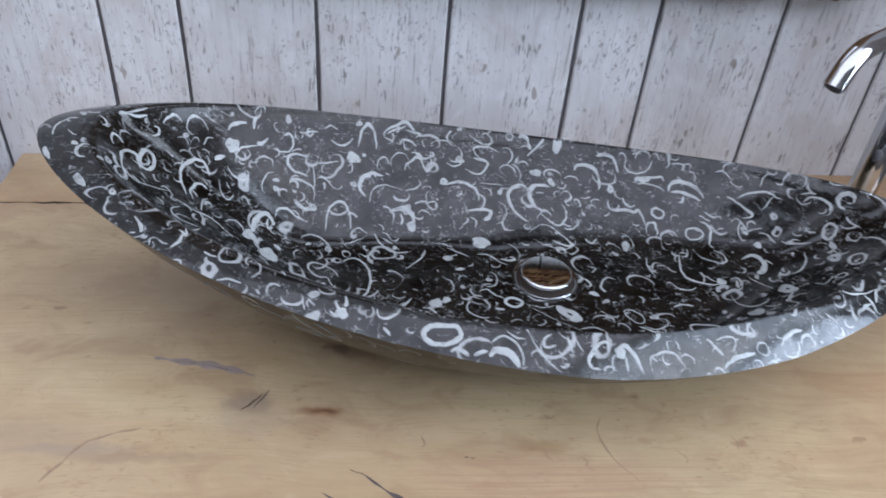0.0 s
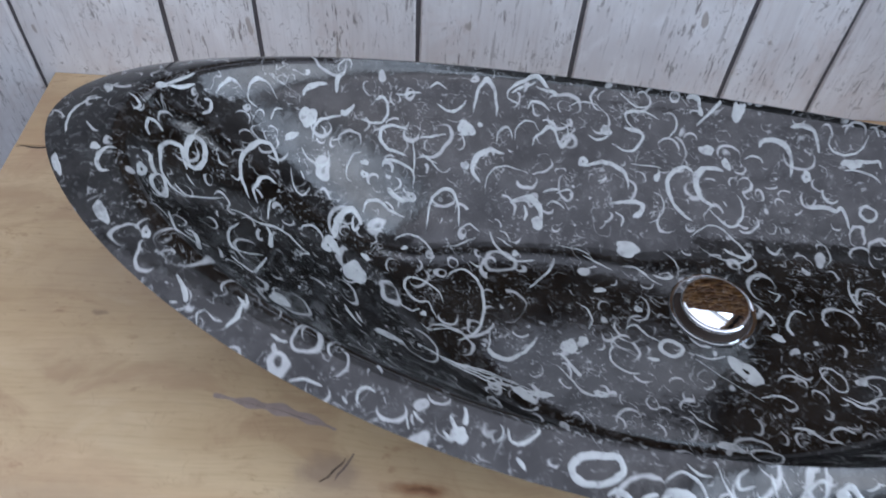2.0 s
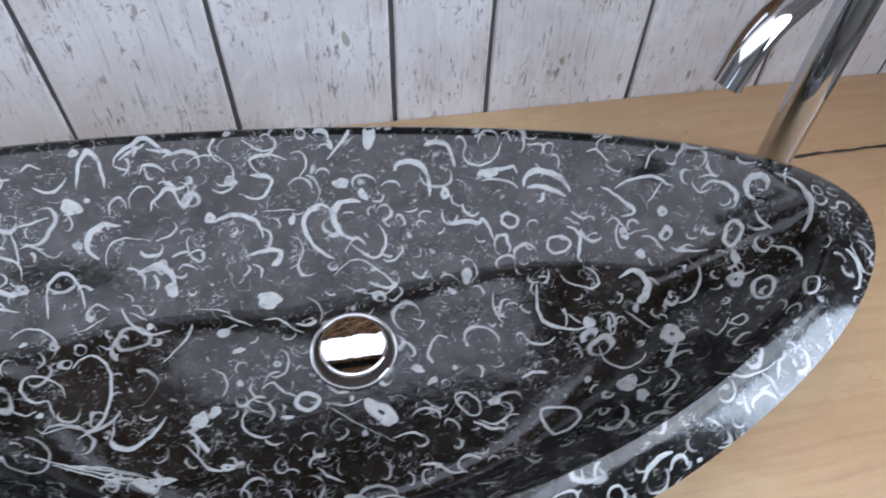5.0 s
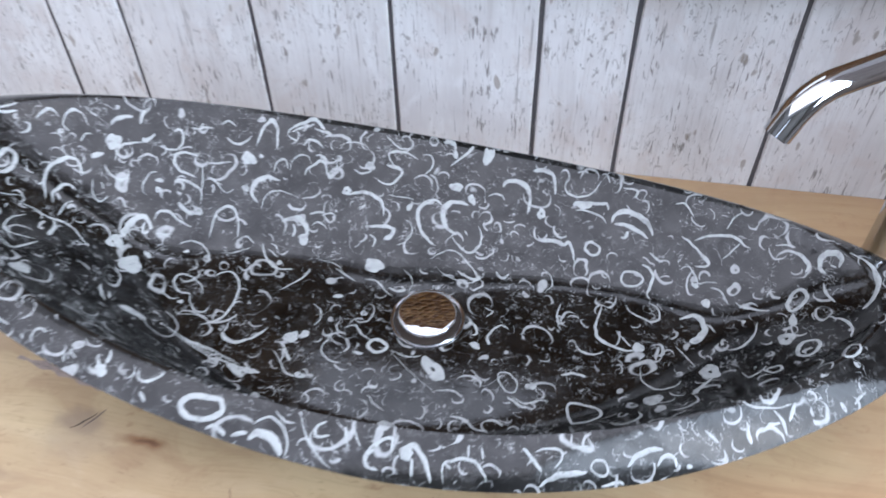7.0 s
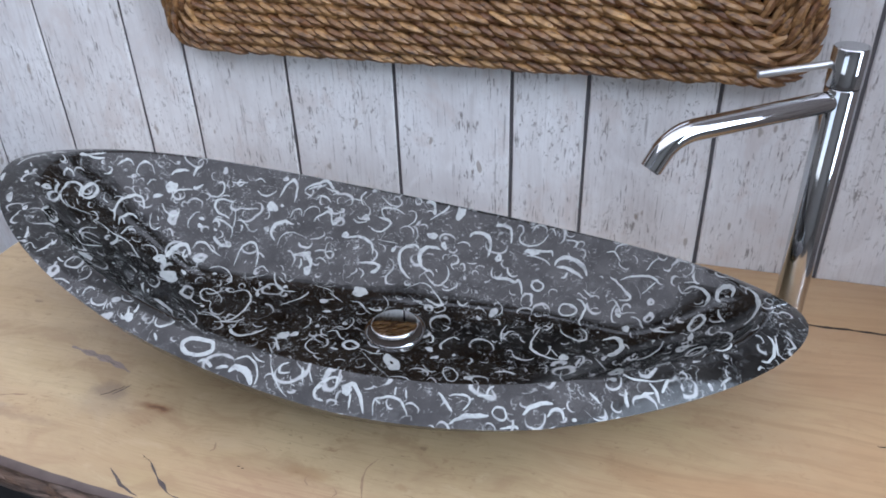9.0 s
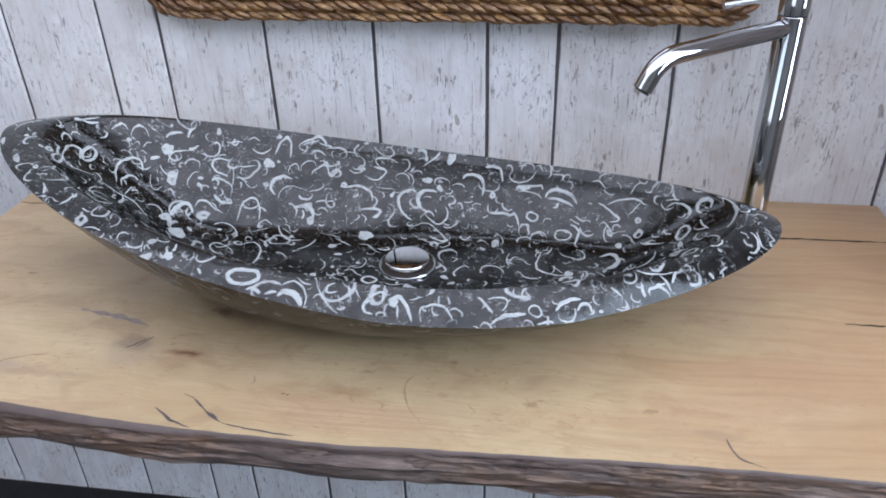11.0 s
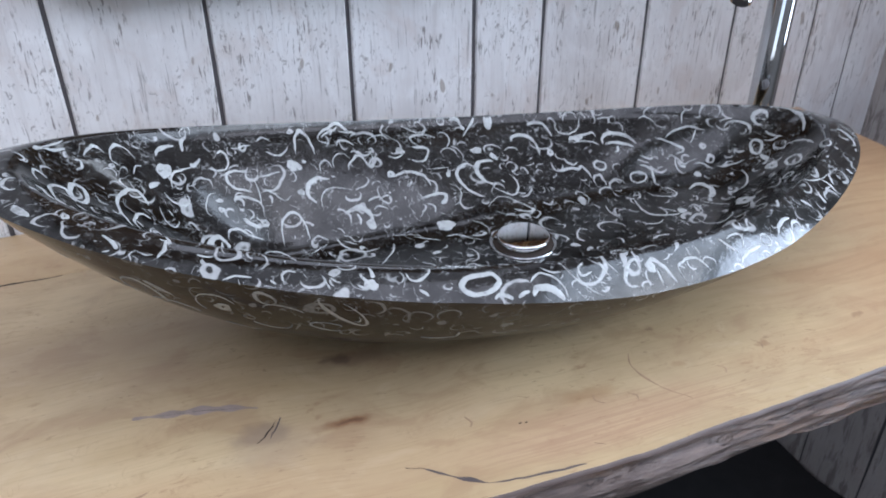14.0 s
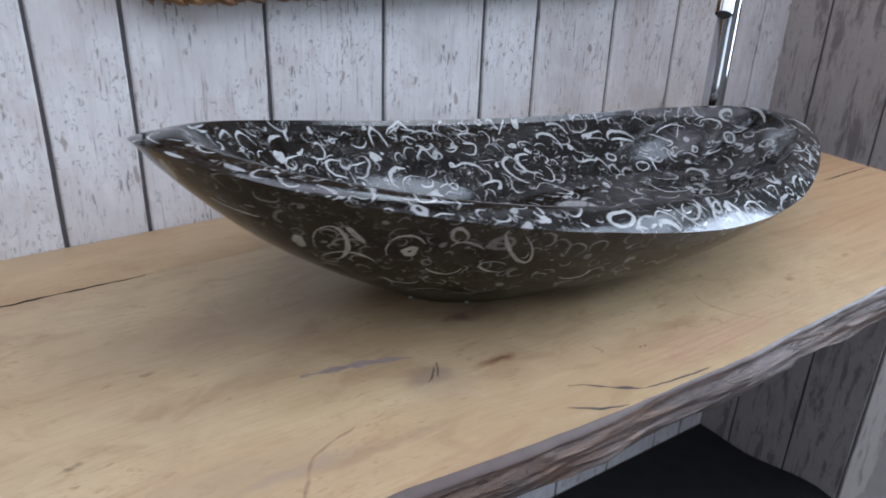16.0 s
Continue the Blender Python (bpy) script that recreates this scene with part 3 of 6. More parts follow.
def live_edge():
    """The rough dark strip under the bark line: a deep cleft, a lumpy belly and a splintered lower lip."""
    bm = bmesh.new()
    n, m = 420, 24
    rows = []
    for i in range(n + 1):
        x = LEFT + (RIGHT - LEFT) * i / n
        f, w = front_edge(x), chamfer(x)
        thick = 0.047 + 0.006 * noise.noise(Vector((x * 4, 2, 7)))
        top = TOP - 0.0016 - 0.45 * w
        cleft = 0.17 + 0.10 * noise.noise(Vector((x * 5, 3, 3)))
        deep = 0.0055 * min(1.0, max(0.0, 0.55 + 1.5 * noise.noise(Vector((x * 8, 1, 11)))))
        lip = 0.84 + 0.06 * noise.noise(Vector((x * 9, 6, 2)))
        row = []
        for k in range(m + 1):
            s = k / m
            out = 0.0065 * math.sin(math.pi * min(1, s * 0.95)) + 0.004 * noise.noise(Vector((x * 9, s * 5, 1))) + 0.0035 * noise.noise(Vector((x * 14, s * 18, 4)))
            out -= deep * math.exp(-((s - cleft) / 0.045) ** 2)
            out += 0.0035 * math.exp(-((s - lip) / 0.05) ** 2) * (0.6 + noise.noise(Vector((x * 26, 1, 5))))
            row.append(bm.verts.new((x, f - 0.3 * w - out * min(1, s * 7) + 0.013 * s * s, top - thick * s)))
        row.append(bm.verts.new((x, f + 0.05, top - thick)))
        rows.append(row)
    for a, b in zip(rows, rows[1:]):
        for k in range(m + 1):
            bm.faces.new((a[k], a[k + 1], b[k + 1], b[k]))
    return bm


def splinter_line():
    """The pale, frayed lower arris of the live edge."""
    bm = bmesh.new()
    rows = []
    for i in range(421):
        x = LEFT + (RIGHT - LEFT) * i / 420
        f, w = front_edge(x), chamfer(x)
        thick = 0.047 + 0.006 * noise.noise(Vector((x * 4, 2, 7)))
        z = TOP - 0.0016 - 0.45 * w - thick * (0.93 + 0.05 * noise.noise(Vector((x * 20, 4, 4))))
        h = 0.0016 + 0.0030 * max(-0.4, noise.noise(Vector((x * 30, 8, 1))))
        y = f - 0.3 * w + 0.0125 - 0.0065 * 0.3 - 0.004 * (0.5 + noise.noise(Vector((x * 12, 2, 9))))
        rows.append([bm.verts.new(c) for c in ((x, y + 0.006, z + h), (x, y, z + h * 0.4), (x, y + 0.0004, z - h * 0.4), (x, y + 0.007, z - h))])
    for a, b in zip(rows, rows[1:]):
        for k in range(3):
            bm.faces.new((a[k], a[k + 1], b[k + 1], b[k]))
    return bm


worktop = empty("worktop", (0, 0, TOP), "solid oak worktop with dark live front edge", "worktop")
worktop.location = (0, 0, 0)
part("slab", slab_top(), OAK, worktop)
part("rear_board", box_bm(LEFT, JOINT + 0.0001, TOP - 0.04, RIGHT, WALL_Y - 0.001, TOP, 0.0005), OAK_REAR, worktop)
part("live_edge", live_edge(), WANE, worktop, "rough mauve-brown waney edge")
part("bevel", bevelled_strip(), SAPWOOD, worktop, "pale planed bevel")
part("lower_lip", splinter_line(), GREY_SPLIT, worktop, "pale frayed lower lip")


# ---------------------------------------------------------------- black cloth on the floor under the worktop
def cloth_bm():
    """A spread cloth with soft folds, pushed up a little along the side wall."""
    bm = bmesh.new()
    nx, ny = 90, 60
    grid = []
    for j in range(ny + 1):
        row = []
        for i in range(nx + 1):
            y = -0.75 + (WALL_Y - 0.004 + 0.75) * j / ny
            side = SIDE_X - 0.004 + 0.03 * max(0.0, 0.5 - y) + 0.012 * noise.noise(Vector((y * 7, 0, 0)))
            if y > SIDE_END - 0.03:
                side = min(side, SIDE_X - 0.004)
            x = -1.5 + (side + 1.5) * i / nx
            z = 0.0015 + min(1.0, 0.1 + (WALL_Y - y) / 0.25) * (0.006 * (1 + noise.noise(Vector((x * 5, y * 5, 0)))) + 0.004 * (1 + noise.noise(Vector((x * 13, y * 13, 4)))))
            z += 0.022 * max(0.0, 1 - (side - x) / 0.10) * max(0.0, 1 - abs(y - 0.47) / 0.14)
            row.append(bm.verts.new((x, y, z)))
        grid.append(row)
    for r, q in zip(grid, grid[1:]):
        for k in range(nx):
            bm.faces.new((r[k], r[k + 1], q[k + 1], q[k]))
    skirt = grid[0] + [r[-1] for r in grid[1:]] + grid[-1][-2::-1] + [r[0] for r in grid[-2:0:-1]]
    low = [bm.verts.new((v.co.x, v.co.y, 0.0004)) for v in skirt]
    for k in range(len(skirt)):
        j = (k + 1) % len(skirt)
        bm.faces.new((skirt[k], skirt[j], low[j], low[k]))
    return bm


tagged(part("floor_cloth", cloth_bm(), CLOTH), "black cloth spread on the floor under the worktop", "cloth")

# ---------------------------------------------------------------- stone basin
BX, BY, BA = 0.124, 0.506, 0.412
FRONT_B, BACK_B = 0.199, 0.156
DRAIN = (0.1525, 0.488)
DRAIN_Z = 0.7526


def rim_height(x):
    """Height of the crest of the rim, which rises towards both ends."""
    return 0.8407 - 0.16 * x + 0.239 * x * x


def edge_height(x, back):
    """Height of the outer arris, lower along the front."""
    front = 0.8273 - 0.16 * x + 0.182 * x * x + 0.0065 * min(1.0, max(0.0, (0.16 - x) / 0.14)) + 0.02 * max(0.0, -x) + 0.08 * max(0.0, x - 0.33)
    return front + (rim_height(x) - 0.016 - front) * back


def outline(th, inset=0.0):
    c, s = math.cos(th), math.sin(th)
    if s < 0:
        y = -(FRONT_B - inset * 0.85) * abs(s) ** (1.14 + 0.9 * max(0.0, c) * (1 - c))
    else:
        y = (BACK_B - inset * 0.40) * abs(s) ** (0.97 + 0.08 * max(0.0, c))
    return BX + (BA + 0.006 * max(0.0, c) - inset * 1.2) * c, BY + y + 0.012 * max(0.0, c) ** 3


def bowl(s, th):
    """Rise of the inside from the flat floor (0) to the lip (1) at the share s of the way out: a faintly dished floor, straight walls and a soft foot between."""
    c, q = math.cos(th), math.sin(th)
    foot = 0.03 + c * c * (0.62 + 0.035 * c) + q * q * (0.54 - 0.24 * q)
    ramp_at = lambda w: 0.5 * (w + math.sqrt(w * w + 0.06))
    w = (s - foot) / (1 - foot)
    return (ramp_at(w) - ramp_at(-foot / (1 - foot))) / (ramp_at(1.0) - ramp_at(-foot / (1 - foot))) + 0.12 * s * s * (1 - s)


def basin_bm():
    bm = bmesh.new()
    n = 192
    loops = []
    for i in range(n):
        th = 2 * math.pi * i / n
        ox, oy = outline(th)
        ix, iy = outline(th, 0.034)
        zt = rim_height(ix) - 0.001 + 0.006 * max(0.0, -math.sin(th)) ** 2
        ze = edge_height(ox, 0.5 + 0.5 * math.tanh(4 * math.sin(th)))
        pts = []
        for k in range(1, 33):
            s = k / 33
            pts.append((DRAIN[0] + (ix - DRAIN[0]) * s, DRAIN[1] + (iy - DRAIN[1]) * s, DRAIN_Z + (zt - 0.004 - DRAIN_Z) * bowl(s, th)))
        # rounded inner lip, gently crowned band, outer arris
        pts.append((DRAIN[0] + (ix - DRAIN[0]) * 0.988, DRAIN[1] + (iy - DRAIN[1]) * 0.988, zt - 0.0035))
        for s, lift in ((0.0, 0.0), (0.12, 0.0011), (0.3, 0.0016), (0.5, 0.0016), (0.7, 0.0012), (0.88, 0.0006)):
            pts.append((ix + (ox - ix) * s, iy + (oy - iy) * s, zt + (ze - zt) * s + lift))
        pts.append((ox, oy, ze))
        fx, fy = 0.08 + 0.148 * math.cos(th), 0.507 + 0.082 * math.sin(th)
        for k in range(1, 13):
            s = k / 12
            pts.append((ox + (fx - ox) * s, oy + (fy - oy) * s, ze - 0.002 + (TOP + 0.0004 - ze + 0.002) * s - (0.020 - 0.008 * math.cos(th)) * math.sin(math.pi * s) * (1 - 0.5 * s)))
        loops.append([bm.verts.new((x, y, max(z, TOP + 0.0004))) for x, y, z in pts])
    c = bm.verts.new((*DRAIN, DRAIN_Z))
    d = bm.verts.new((0.08, 0.507, TOP + 0.0004))
    for a, b in zip(loops, loops[1:] + loops[:1]):
        bm.faces.new((c, a[0], b[0]))
        for k in range(len(a) - 1):
            bm.faces.new((a[k], b[k], b[k + 1], a[k + 1]))
        bm.faces.new((a[-1], b[-1], d))
    return bm


basin = tagged(part("washbasin", basin_bm(), STONE), "polished black fossil stone vessel basin on oak worktop", "washbasin")
basin.data.set_sharp_from_angle(angle=radians(60))
basin.data.materials.append(STONE_SHADED)
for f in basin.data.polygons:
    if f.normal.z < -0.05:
        f.material_index = 1      # outer wall in the less glossy copy, with its shade put into the colour

# waste with its flat chrome plug
waste = empty("basin_waste", (*DRAIN, DRAIN_Z), "chrome pop-up waste with flat round plug", "basin waste")
part("flange", lathe([(0.0282, 0.0002), (0.0286, 0.0016), (0.0300, 0.0024), (0.0314, 0.0023), (0.0322, 0.0014), (0.0326, -0.001)]), CHROME, waste)
part("recess", lathe([(0.0200, 0.0006), (0.0283, 0.0006)]), DARK, waste, "dark gap round the plug")
part("plug", lathe([(0.0, 0.0098), (0.0225, 0.0098), (0.0236, 0.0097), (0.0244, 0.0094), (0.0250, 0.0087), (0.0252, 0.0078), (0.0250, 0.0068), (0.0247, 0.0050), (0.0246, 0.0008)], 64), MIRROR, waste)

# ---------------------------------------------------------------- tall tap
FX, FY = 0.544, 0.633
tap = empty("basin_tap", (FX, FY, TOP), "tall chrome single-lever basin tap on worktop", "tap")
part("base_ring", lathe([(0.0, 0.0002), (0.0185, 0.0002), (0.0185, 0.003), (0.0178, 0.004), (0.015, 0.004)]), CHROME, tap)
part("column", lathe([(0.0152, 0.004), (0.0152, 0.2780), (0.0147, 0.2787), (0.0, 0.2787)]), CHROME, tap)
part("head", lathe([(0.0, 0.2797), (0.0150, 0.2797), (0.0156, 0.2803), (0.0156, 0.3145), (0.0148, 0.3155), (0.0, 0.3155)]), CHROME, tap)
away = Vector((0.386 - FX, 0.524 - FY, 0))
reach = away.length
away.normalize()
pts = [away * 0.006 + Vector((0, 0, 0.2665))]
for s in (0.15, 0.3, 0.45, 0.6, 0.77):
    pts.append(away * reach * s + Vector((0, 0, 0.2665 - 0.0075 * s)))
base = pts[-1]
for k in range(1, 11):
    a = radians(66 * k / 10)
    pts.append(base + away * (0.038 * math.sin(a)) + Vector((0, 0, -0.031 * (1 - math.cos(a)) - 0.0008 * k / 10)))
pts.append(pts[-1] + (pts[-1] - pts[-2]).normalized() * 0.013)
spout = part("spout", tube(pts, 0.0100, 28), CHROME, tap)
part("aerator", tube([pts[-1] - away * 0.0002, pts[-1] + (pts[-1] - pts[-2]).normalized() * 0.0012], 0.0078, 20), GROOVE, spout)
lever_way = Vector((-0.965, -0.26, 0)).normalized()
part("lever", tube([lever_way * 0.010 + Vector((0, 0, 0.3005)), lever_way * 0.070 + Vector((0, 0, 0.2925)), lever_way * 0.0775 + Vector((0, 0, 0.2915))], [0.0034, 0.0038, 0.0036], 16), SATIN, tap)

# ---------------------------------------------------------------- mirror in a woven frame, its lower edge in view and its glass seen in the plug
mirror = empty("wall_mirror", (0, 0, 0), "mirror in brown woven water hyacinth frame on wall", "mirror")
B0, B1, BZ0, BZ1, BACK = -0.222, 0.532, 0.956, 1.57, WALL_Y - 0.002
BAND, CHEEK = 0.19, 0.14        # width of the woven frame below and above, and at its sides


def rounded_loop(x0, z0, x1, z1, r, step):
    """Points and headings along a rounded rectangle in the x-z plane."""
    pts = []
    corners = ((x1 - r, z0 + r, -90), (x1 - r, z1 - r, 0), (x0 + r, z1 - r, 90), (x0 + r, z0 + r, 180))
    ring = []
    for cx, cz, a0 in corners:
        for k in range(9):
            a = radians(a0 + 90 * k / 8)
            ring.append(Vector((cx + r * math.cos(a), 0, cz + r * math.sin(a))))
    ring.append(ring[0])
    want = 0.0
    gone = 0.0
    for p, q in zip(ring, ring[1:]):
        d = (q - p).length
        while want < gone + d and d > 1e-9:
            pts.append((p + (q - p) * ((want - gone) / d), (q - p).normalized()))
            want += step
        gone += d
    return pts


def strand(bm, place, way, length, wide, deep, tilt, bend):
    """One fat twist of the rope: a lump that is thick in the middle and dives under at its ends."""
    out = Vector((0, -1, 0))
    across = way.cross(out)
    lie = way * math.cos(tilt) + across * math.sin(tilt)
    side = lie.cross(out)
    n, m = 8, 7
    rows = []
    for i in range(m):
        s = -1 + 2 * i / (m - 1)
        swell = max(0.06, (1 - s * s) ** 0.45)
        mid = place + lie * (s * length / 2) + out * (deep * 0.55 * (1 - s * s) + bend)
        rows.append([bm.verts.new(mid + side * (wide / 2 * swell * math.cos(2 * math.pi * k / n)) + out * (deep / 2 * swell * math.sin(2 * math.pi * k / n))) for k in range(n)])
    for a, b in zip(rows, rows[1:]):
        for k in range(n):
            bm.faces.new((a[k], a[(k + 1) % n], b[(k + 1) % n], b[k]))
    bm.faces.new(rows[0])
    bm.faces.new(rows[-1][::-1])


rng = random.Random(5)
part("glass", box_bm(B0 + CHEEK - 0.02, BACK - 0.008, BZ0 + BAND - 0.02, B1 - CHEEK + 0.02, BACK - 0.003, BZ1 - BAND + 0.02, 0.001), GLASS, mirror, "plain mirror glass")
for x0, z0, x1, z1 in ((B0 + 0.012, BZ0 + 0.012, B1 - 0.012, BZ0 + BAND - 0.008), (B0 + 0.012, BZ1 - BAND + 0.008, B1 - 0.012, BZ1 - 0.012), (B0 + 0.012, BZ0 + BAND - 0.008, B0 + CHEEK - 0.008, BZ1 - BAND + 0.008), (B1 - CHEEK + 0.008, BZ0 + BAND - 0.008, B1 - 0.012, BZ1 - BAND + 0.008)):
    part("backing", box_bm(x0, BACK - 0.018, z0, x1, BACK, z1, 0.003), DARK, mirror)
for k in range(14):
    inset = 0.0065 + 0.0131 * k
    narrow = inset * CHEEK / BAND
    bm = bmesh.new()
    loop = rounded_loop(B0 + narrow, BZ0 + inset, B1 - narrow, BZ1 - inset, max(0.004, 0.042 - 0.5 * inset), 0.0150)
    swell = (0.1, 0.6, 0.9)[k] if k < 3 else 0.95 if k < 10 else 0.95 - 0.25 * (k - 9)
    for i, (p, d) in enumerate(loop):
        q = p + Vector((rng.uniform(-0.001, 0.001), 0, rng.uniform(-0.0012, 0.0012)))
        strand(bm, Vector((q.x, BACK - 0.016 - 0.010 * swell, q.z)), d, rng.uniform(0.040, 0.050), rng.uniform(0.0086, 0.0114), rng.uniform(0.012, 0.0170), radians(rng.uniform(17, 24)), rng.uniform(-0.0015, 0.0015))
    part("rope", bm, ROPE, mirror)

# ---------------------------------------------------------------- shells in the stone, each let flush into the polished face
from mathutils.bvhtree import BVHTree

faces = basin.data
tree_of_basin = BVHTree.FromPolygons([v.co.copy() for v in faces.vertices], [tuple(p.vertices) for p in faces.polygons])


def on_stone(a, b, side):
    """The place and normal of the stone over (x, y), or, for the outer wall, behind (x, z)."""
    if side:
        hit = tree_of_basin.ray_cast(Vector((a, -1, b)), Vector((0, 1, 0)))
    else:
        hit = tree_of_basin.ray_cast(Vector((a, b, 2)), Vector((0, 0, -1)))
    return (hit[0], hit[1]) if hit[0] else (None, None)


def laid(rows, side):
    """Joins rows of plan points into one thin inlay that follows the stone; None breaks the strip."""
    bm = bmesh.new()
    out = []
    for row in rows:
        made = [] if row else None
        for k, (a, b) in enumerate(row or ()):
            p, n = on_stone(a, b, side)
            if p is None:
                made = None
                break
            made.append(bm.verts.new(p + n * (0.00035 if 0 < k < len(row) - 1 else 0.0001)))
        out.append(made)
    for r, s in zip(out, out[1:]):
        if r and s:
            for k in range(len(r) - 1):
                bm.faces.new((r[k], r[k + 1], s[k + 1], s[k]))
    return bm


seed = random.Random(11)


def shell_arc(cx, cy, ax, ay, bx, by, start, end, wide, side=False):
    """A slice through a shell wall: part of an ellipse with half axes a and b, swelling towards one end, some with a second ply or a spur."""
    n = 40
    wide *= 0.74 if wide < 0.0045 else 0.95
    shut = end - start >= 359
    phase = seed.uniform(0, 6.28)
    peak = seed.choice((0.22, 0.3, 0.5, 0.7, 0.78))
    plies = [(1.0, 0.0, 1.0, 1.0)]
    long, short = sorted((math.hypot(ax, ay), math.hypot(bx, by)))[::-1]
    if shut and (wide < 0.0024 * 0.74 + 1e-6 or (long > 1.55 * short and wide < 0.0033)):
        start += seed.uniform(0, 360)
        end = start + seed.uniform(255, 330)
        shut = False
    if wide > 0.0024 and not shut:
        lo = seed.uniform(0.05, 0.5)
        plies.append((seed.uniform(0.68, 0.82), lo, lo + seed.uniform(0.25, 0.45), 0.4))
    rows = []
    for size, lo, hi, thick in plies:
        rows.append(None)
        for i in range(n + 1):
            u = i / n
            s = lo + (hi - lo) * u
            f = radians(start + (end - start) * s)
            wob = size * (1 + 0.06 * math.sin(2 * f + phase) + 0.04 * math.sin(3 * f + 2 * phase) + 0.05 * noise.noise(Vector((cx * 60, cy * 60, s * 4))))
            x, y = cx + (ax * math.cos(f) + bx * math.sin(f)) * wob, cy + (ay * math.cos(f) + by * math.sin(f)) * wob
            tx, ty = -ax * math.sin(f) + bx * math.cos(f), -ay * math.sin(f) + by * math.cos(f)
            l = math.hypot(tx, ty) or 1
            nx, ny = ty / l, -tx / l
            if shut:
                w = wide * thick * (0.75 + 0.4 * math.sin(f + phase))
            else:
                lump = u / peak if u < peak else (1 - u) / (1 - peak)
                w = wide * thick * (0.24 + 1.0 * lump ** 1.3) * min(1, 14 * u + 0.15, 14 * (1 - u) + 0.15)
            w *= 1 + 0.55 * noise.noise(Vector((cx * 90, cy * 90, s * 7))) + 0.3 * noise.noise(Vector((cx * 50, cy * 50, s * 23)))
            rows.append([(x + nx * w * k, y + ny * w * k) for k in (-0.5, -0.2, 0.2, 0.5)])
    return part("shell", laid(rows, side), SHELL_SHADED if side else SHELL, basin)


def shell_curve(thick, wide, *xy):
    """A bent sliver of shell through a few points in plan, thickest at its middle, start or end, or even all along."""
    pts = [Vector((xy[k], xy[k + 1], 0)) for k in range(0, len(xy), 2)]
    shut = (pts[0] - pts[-1]).length < 1e-6
    way = [pts[-2] if shut else pts[0]] + pts + [pts[1] if shut else pts[-1]]
    line = []
    for a, b, c, d in zip(way, way[1:], way[2:], way[3:]):
        for k in range(7):
            u = k / 7
            line.append(0.5 * (2 * b + (c - a) * u + (2 * a - 5 * b + 4 * c - d) * u * u + (3 * b - a - 3 * c + d) * u ** 3))
    line.append(pts[-1])
    rows = []
    for i, p in enumerate(line):
        u = i / (len(line) - 1)
        d = (line[min(i + 1, len(line) - 1)] - line[max(i - 1, 0)]).normalized()
        if shut and i in (0, len(line) - 1):
            d = (line[1] - line[-2]).normalized()
        peak = {"middle": 0.5, "start": 0.12, "end": 0.88}.get(thick, 0.5)
        lump = u / peak if u < peak else (1 - u) / (1 - peak)
        w = wide if thick == "even" else wide * (0.42 + 0.70 * lump ** 0.8) * min(1, 9 * u + 0.25, 9 * (1 - u) + 0.25)
        w *= 1 + 0.30 * noise.noise(Vector((p.x * 130, p.y * 130, 1))) + 0.18 * noise.noise(Vector((p.x * 420, p.y * 420, 4)))
        p = p + Vector((noise.noise(Vector((p.x * 160, p.y * 160, 8))), noise.noise(Vector((p.x * 160, p.y * 160, 15))), 0)) * 0.0008
        rows.append([(p.x - d.y * w * k, p.y + d.x * w * k) for k in (-0.5, -0.2, 0.2, 0.5)])
    return part("shell", laid(rows, False), SHELL, basin)


def shell_disc(cx, cy, ax, ay, bx, by, side=False):
    """A shell cut flat: a filled, uneven oval."""
    phase = seed.uniform(0, 6.28)
    rows = []
    core = seed.choice((0.02, 0.02, 0.02, 0.2))
    ax, ay, bx, by = (0.86 * v for v in (ax, ay, bx, by))
    for i in range(29):
        f = 2 * math.pi * i / 28
        wob = 1 + 0.12 * math.sin(2 * f + phase) + 0.10 * math.sin(3 * f + 2 * phase) + 0.06 * math.sin(5 * f - phase)
        rows.append([(cx + (ax * math.cos(f) + bx * math.sin(f)) * wob * k, cy + (ay * math.cos(f) + by * math.sin(f)) * wob * k) for k in (core, core + (1 - core) * 0.4, core + (1 - core) * 0.8, 1.0)])
    return part("shell", laid(rows, side), SHELL_SHADED if side else SHELL, basin)


shell_curve("middle", 0.0029, -0.0306, 0.6086, -0.0286, 0.6217, -0.0241, 0.6299, -0.0202, 0.6319, -0.0157, 0.6282, -0.0135, 0.6194, -0.0125, 0.6099)
shell_curve("middle", 0.0019, -0.0580, 0.6079, -0.0521, 0.6053, -0.0459, 0.6061, -0.0401, 0.6097, -0.0363, 0.6157)
shell_curve("middle", 0.0013, -0.0646, 0.6165, -0.0584, 0.6206, -0.0515, 0.6190)
shell_curve("middle", 0.0016, -0.0895, 0.6052, -0.0822, 0.6067, -0.0766, 0.6101, -0.0706, 0.6114)
shell_curve("end", 0.0023, -0.0054, 0.6244, -0.0029, 0.6309, 0.0058, 0.6367, 0.0161, 0.6410, 0.0216, 0.6404, 0.0280, 0.6370)
shell_curve("middle", 0.0016, -0.0023, 0.6279, 0.0058, 0.6332, 0.0177, 0.6389)
shell_curve("middle", 0.0013, -0.0054, 0.6244, -0.0004, 0.6227, 0.0048, 0.6217)
shell_curve("end", 0.0029, 0.0172, 0.6366, 0.0251, 0.6353, 0.0311, 0.6357, 0.0352, 0.6330)
shell_curve("middle", 0.0019, 0.0110, 0.6197, 0.0143, 0.6247, 0.0198, 0.6262, 0.0256, 0.6244, 0.0292, 0.6217)
shell_curve("middle", 0.0010, 0.0441, 0.6277, 0.0528, 0.6326, 0.0628, 0.6333, 0.0728, 0.6296)
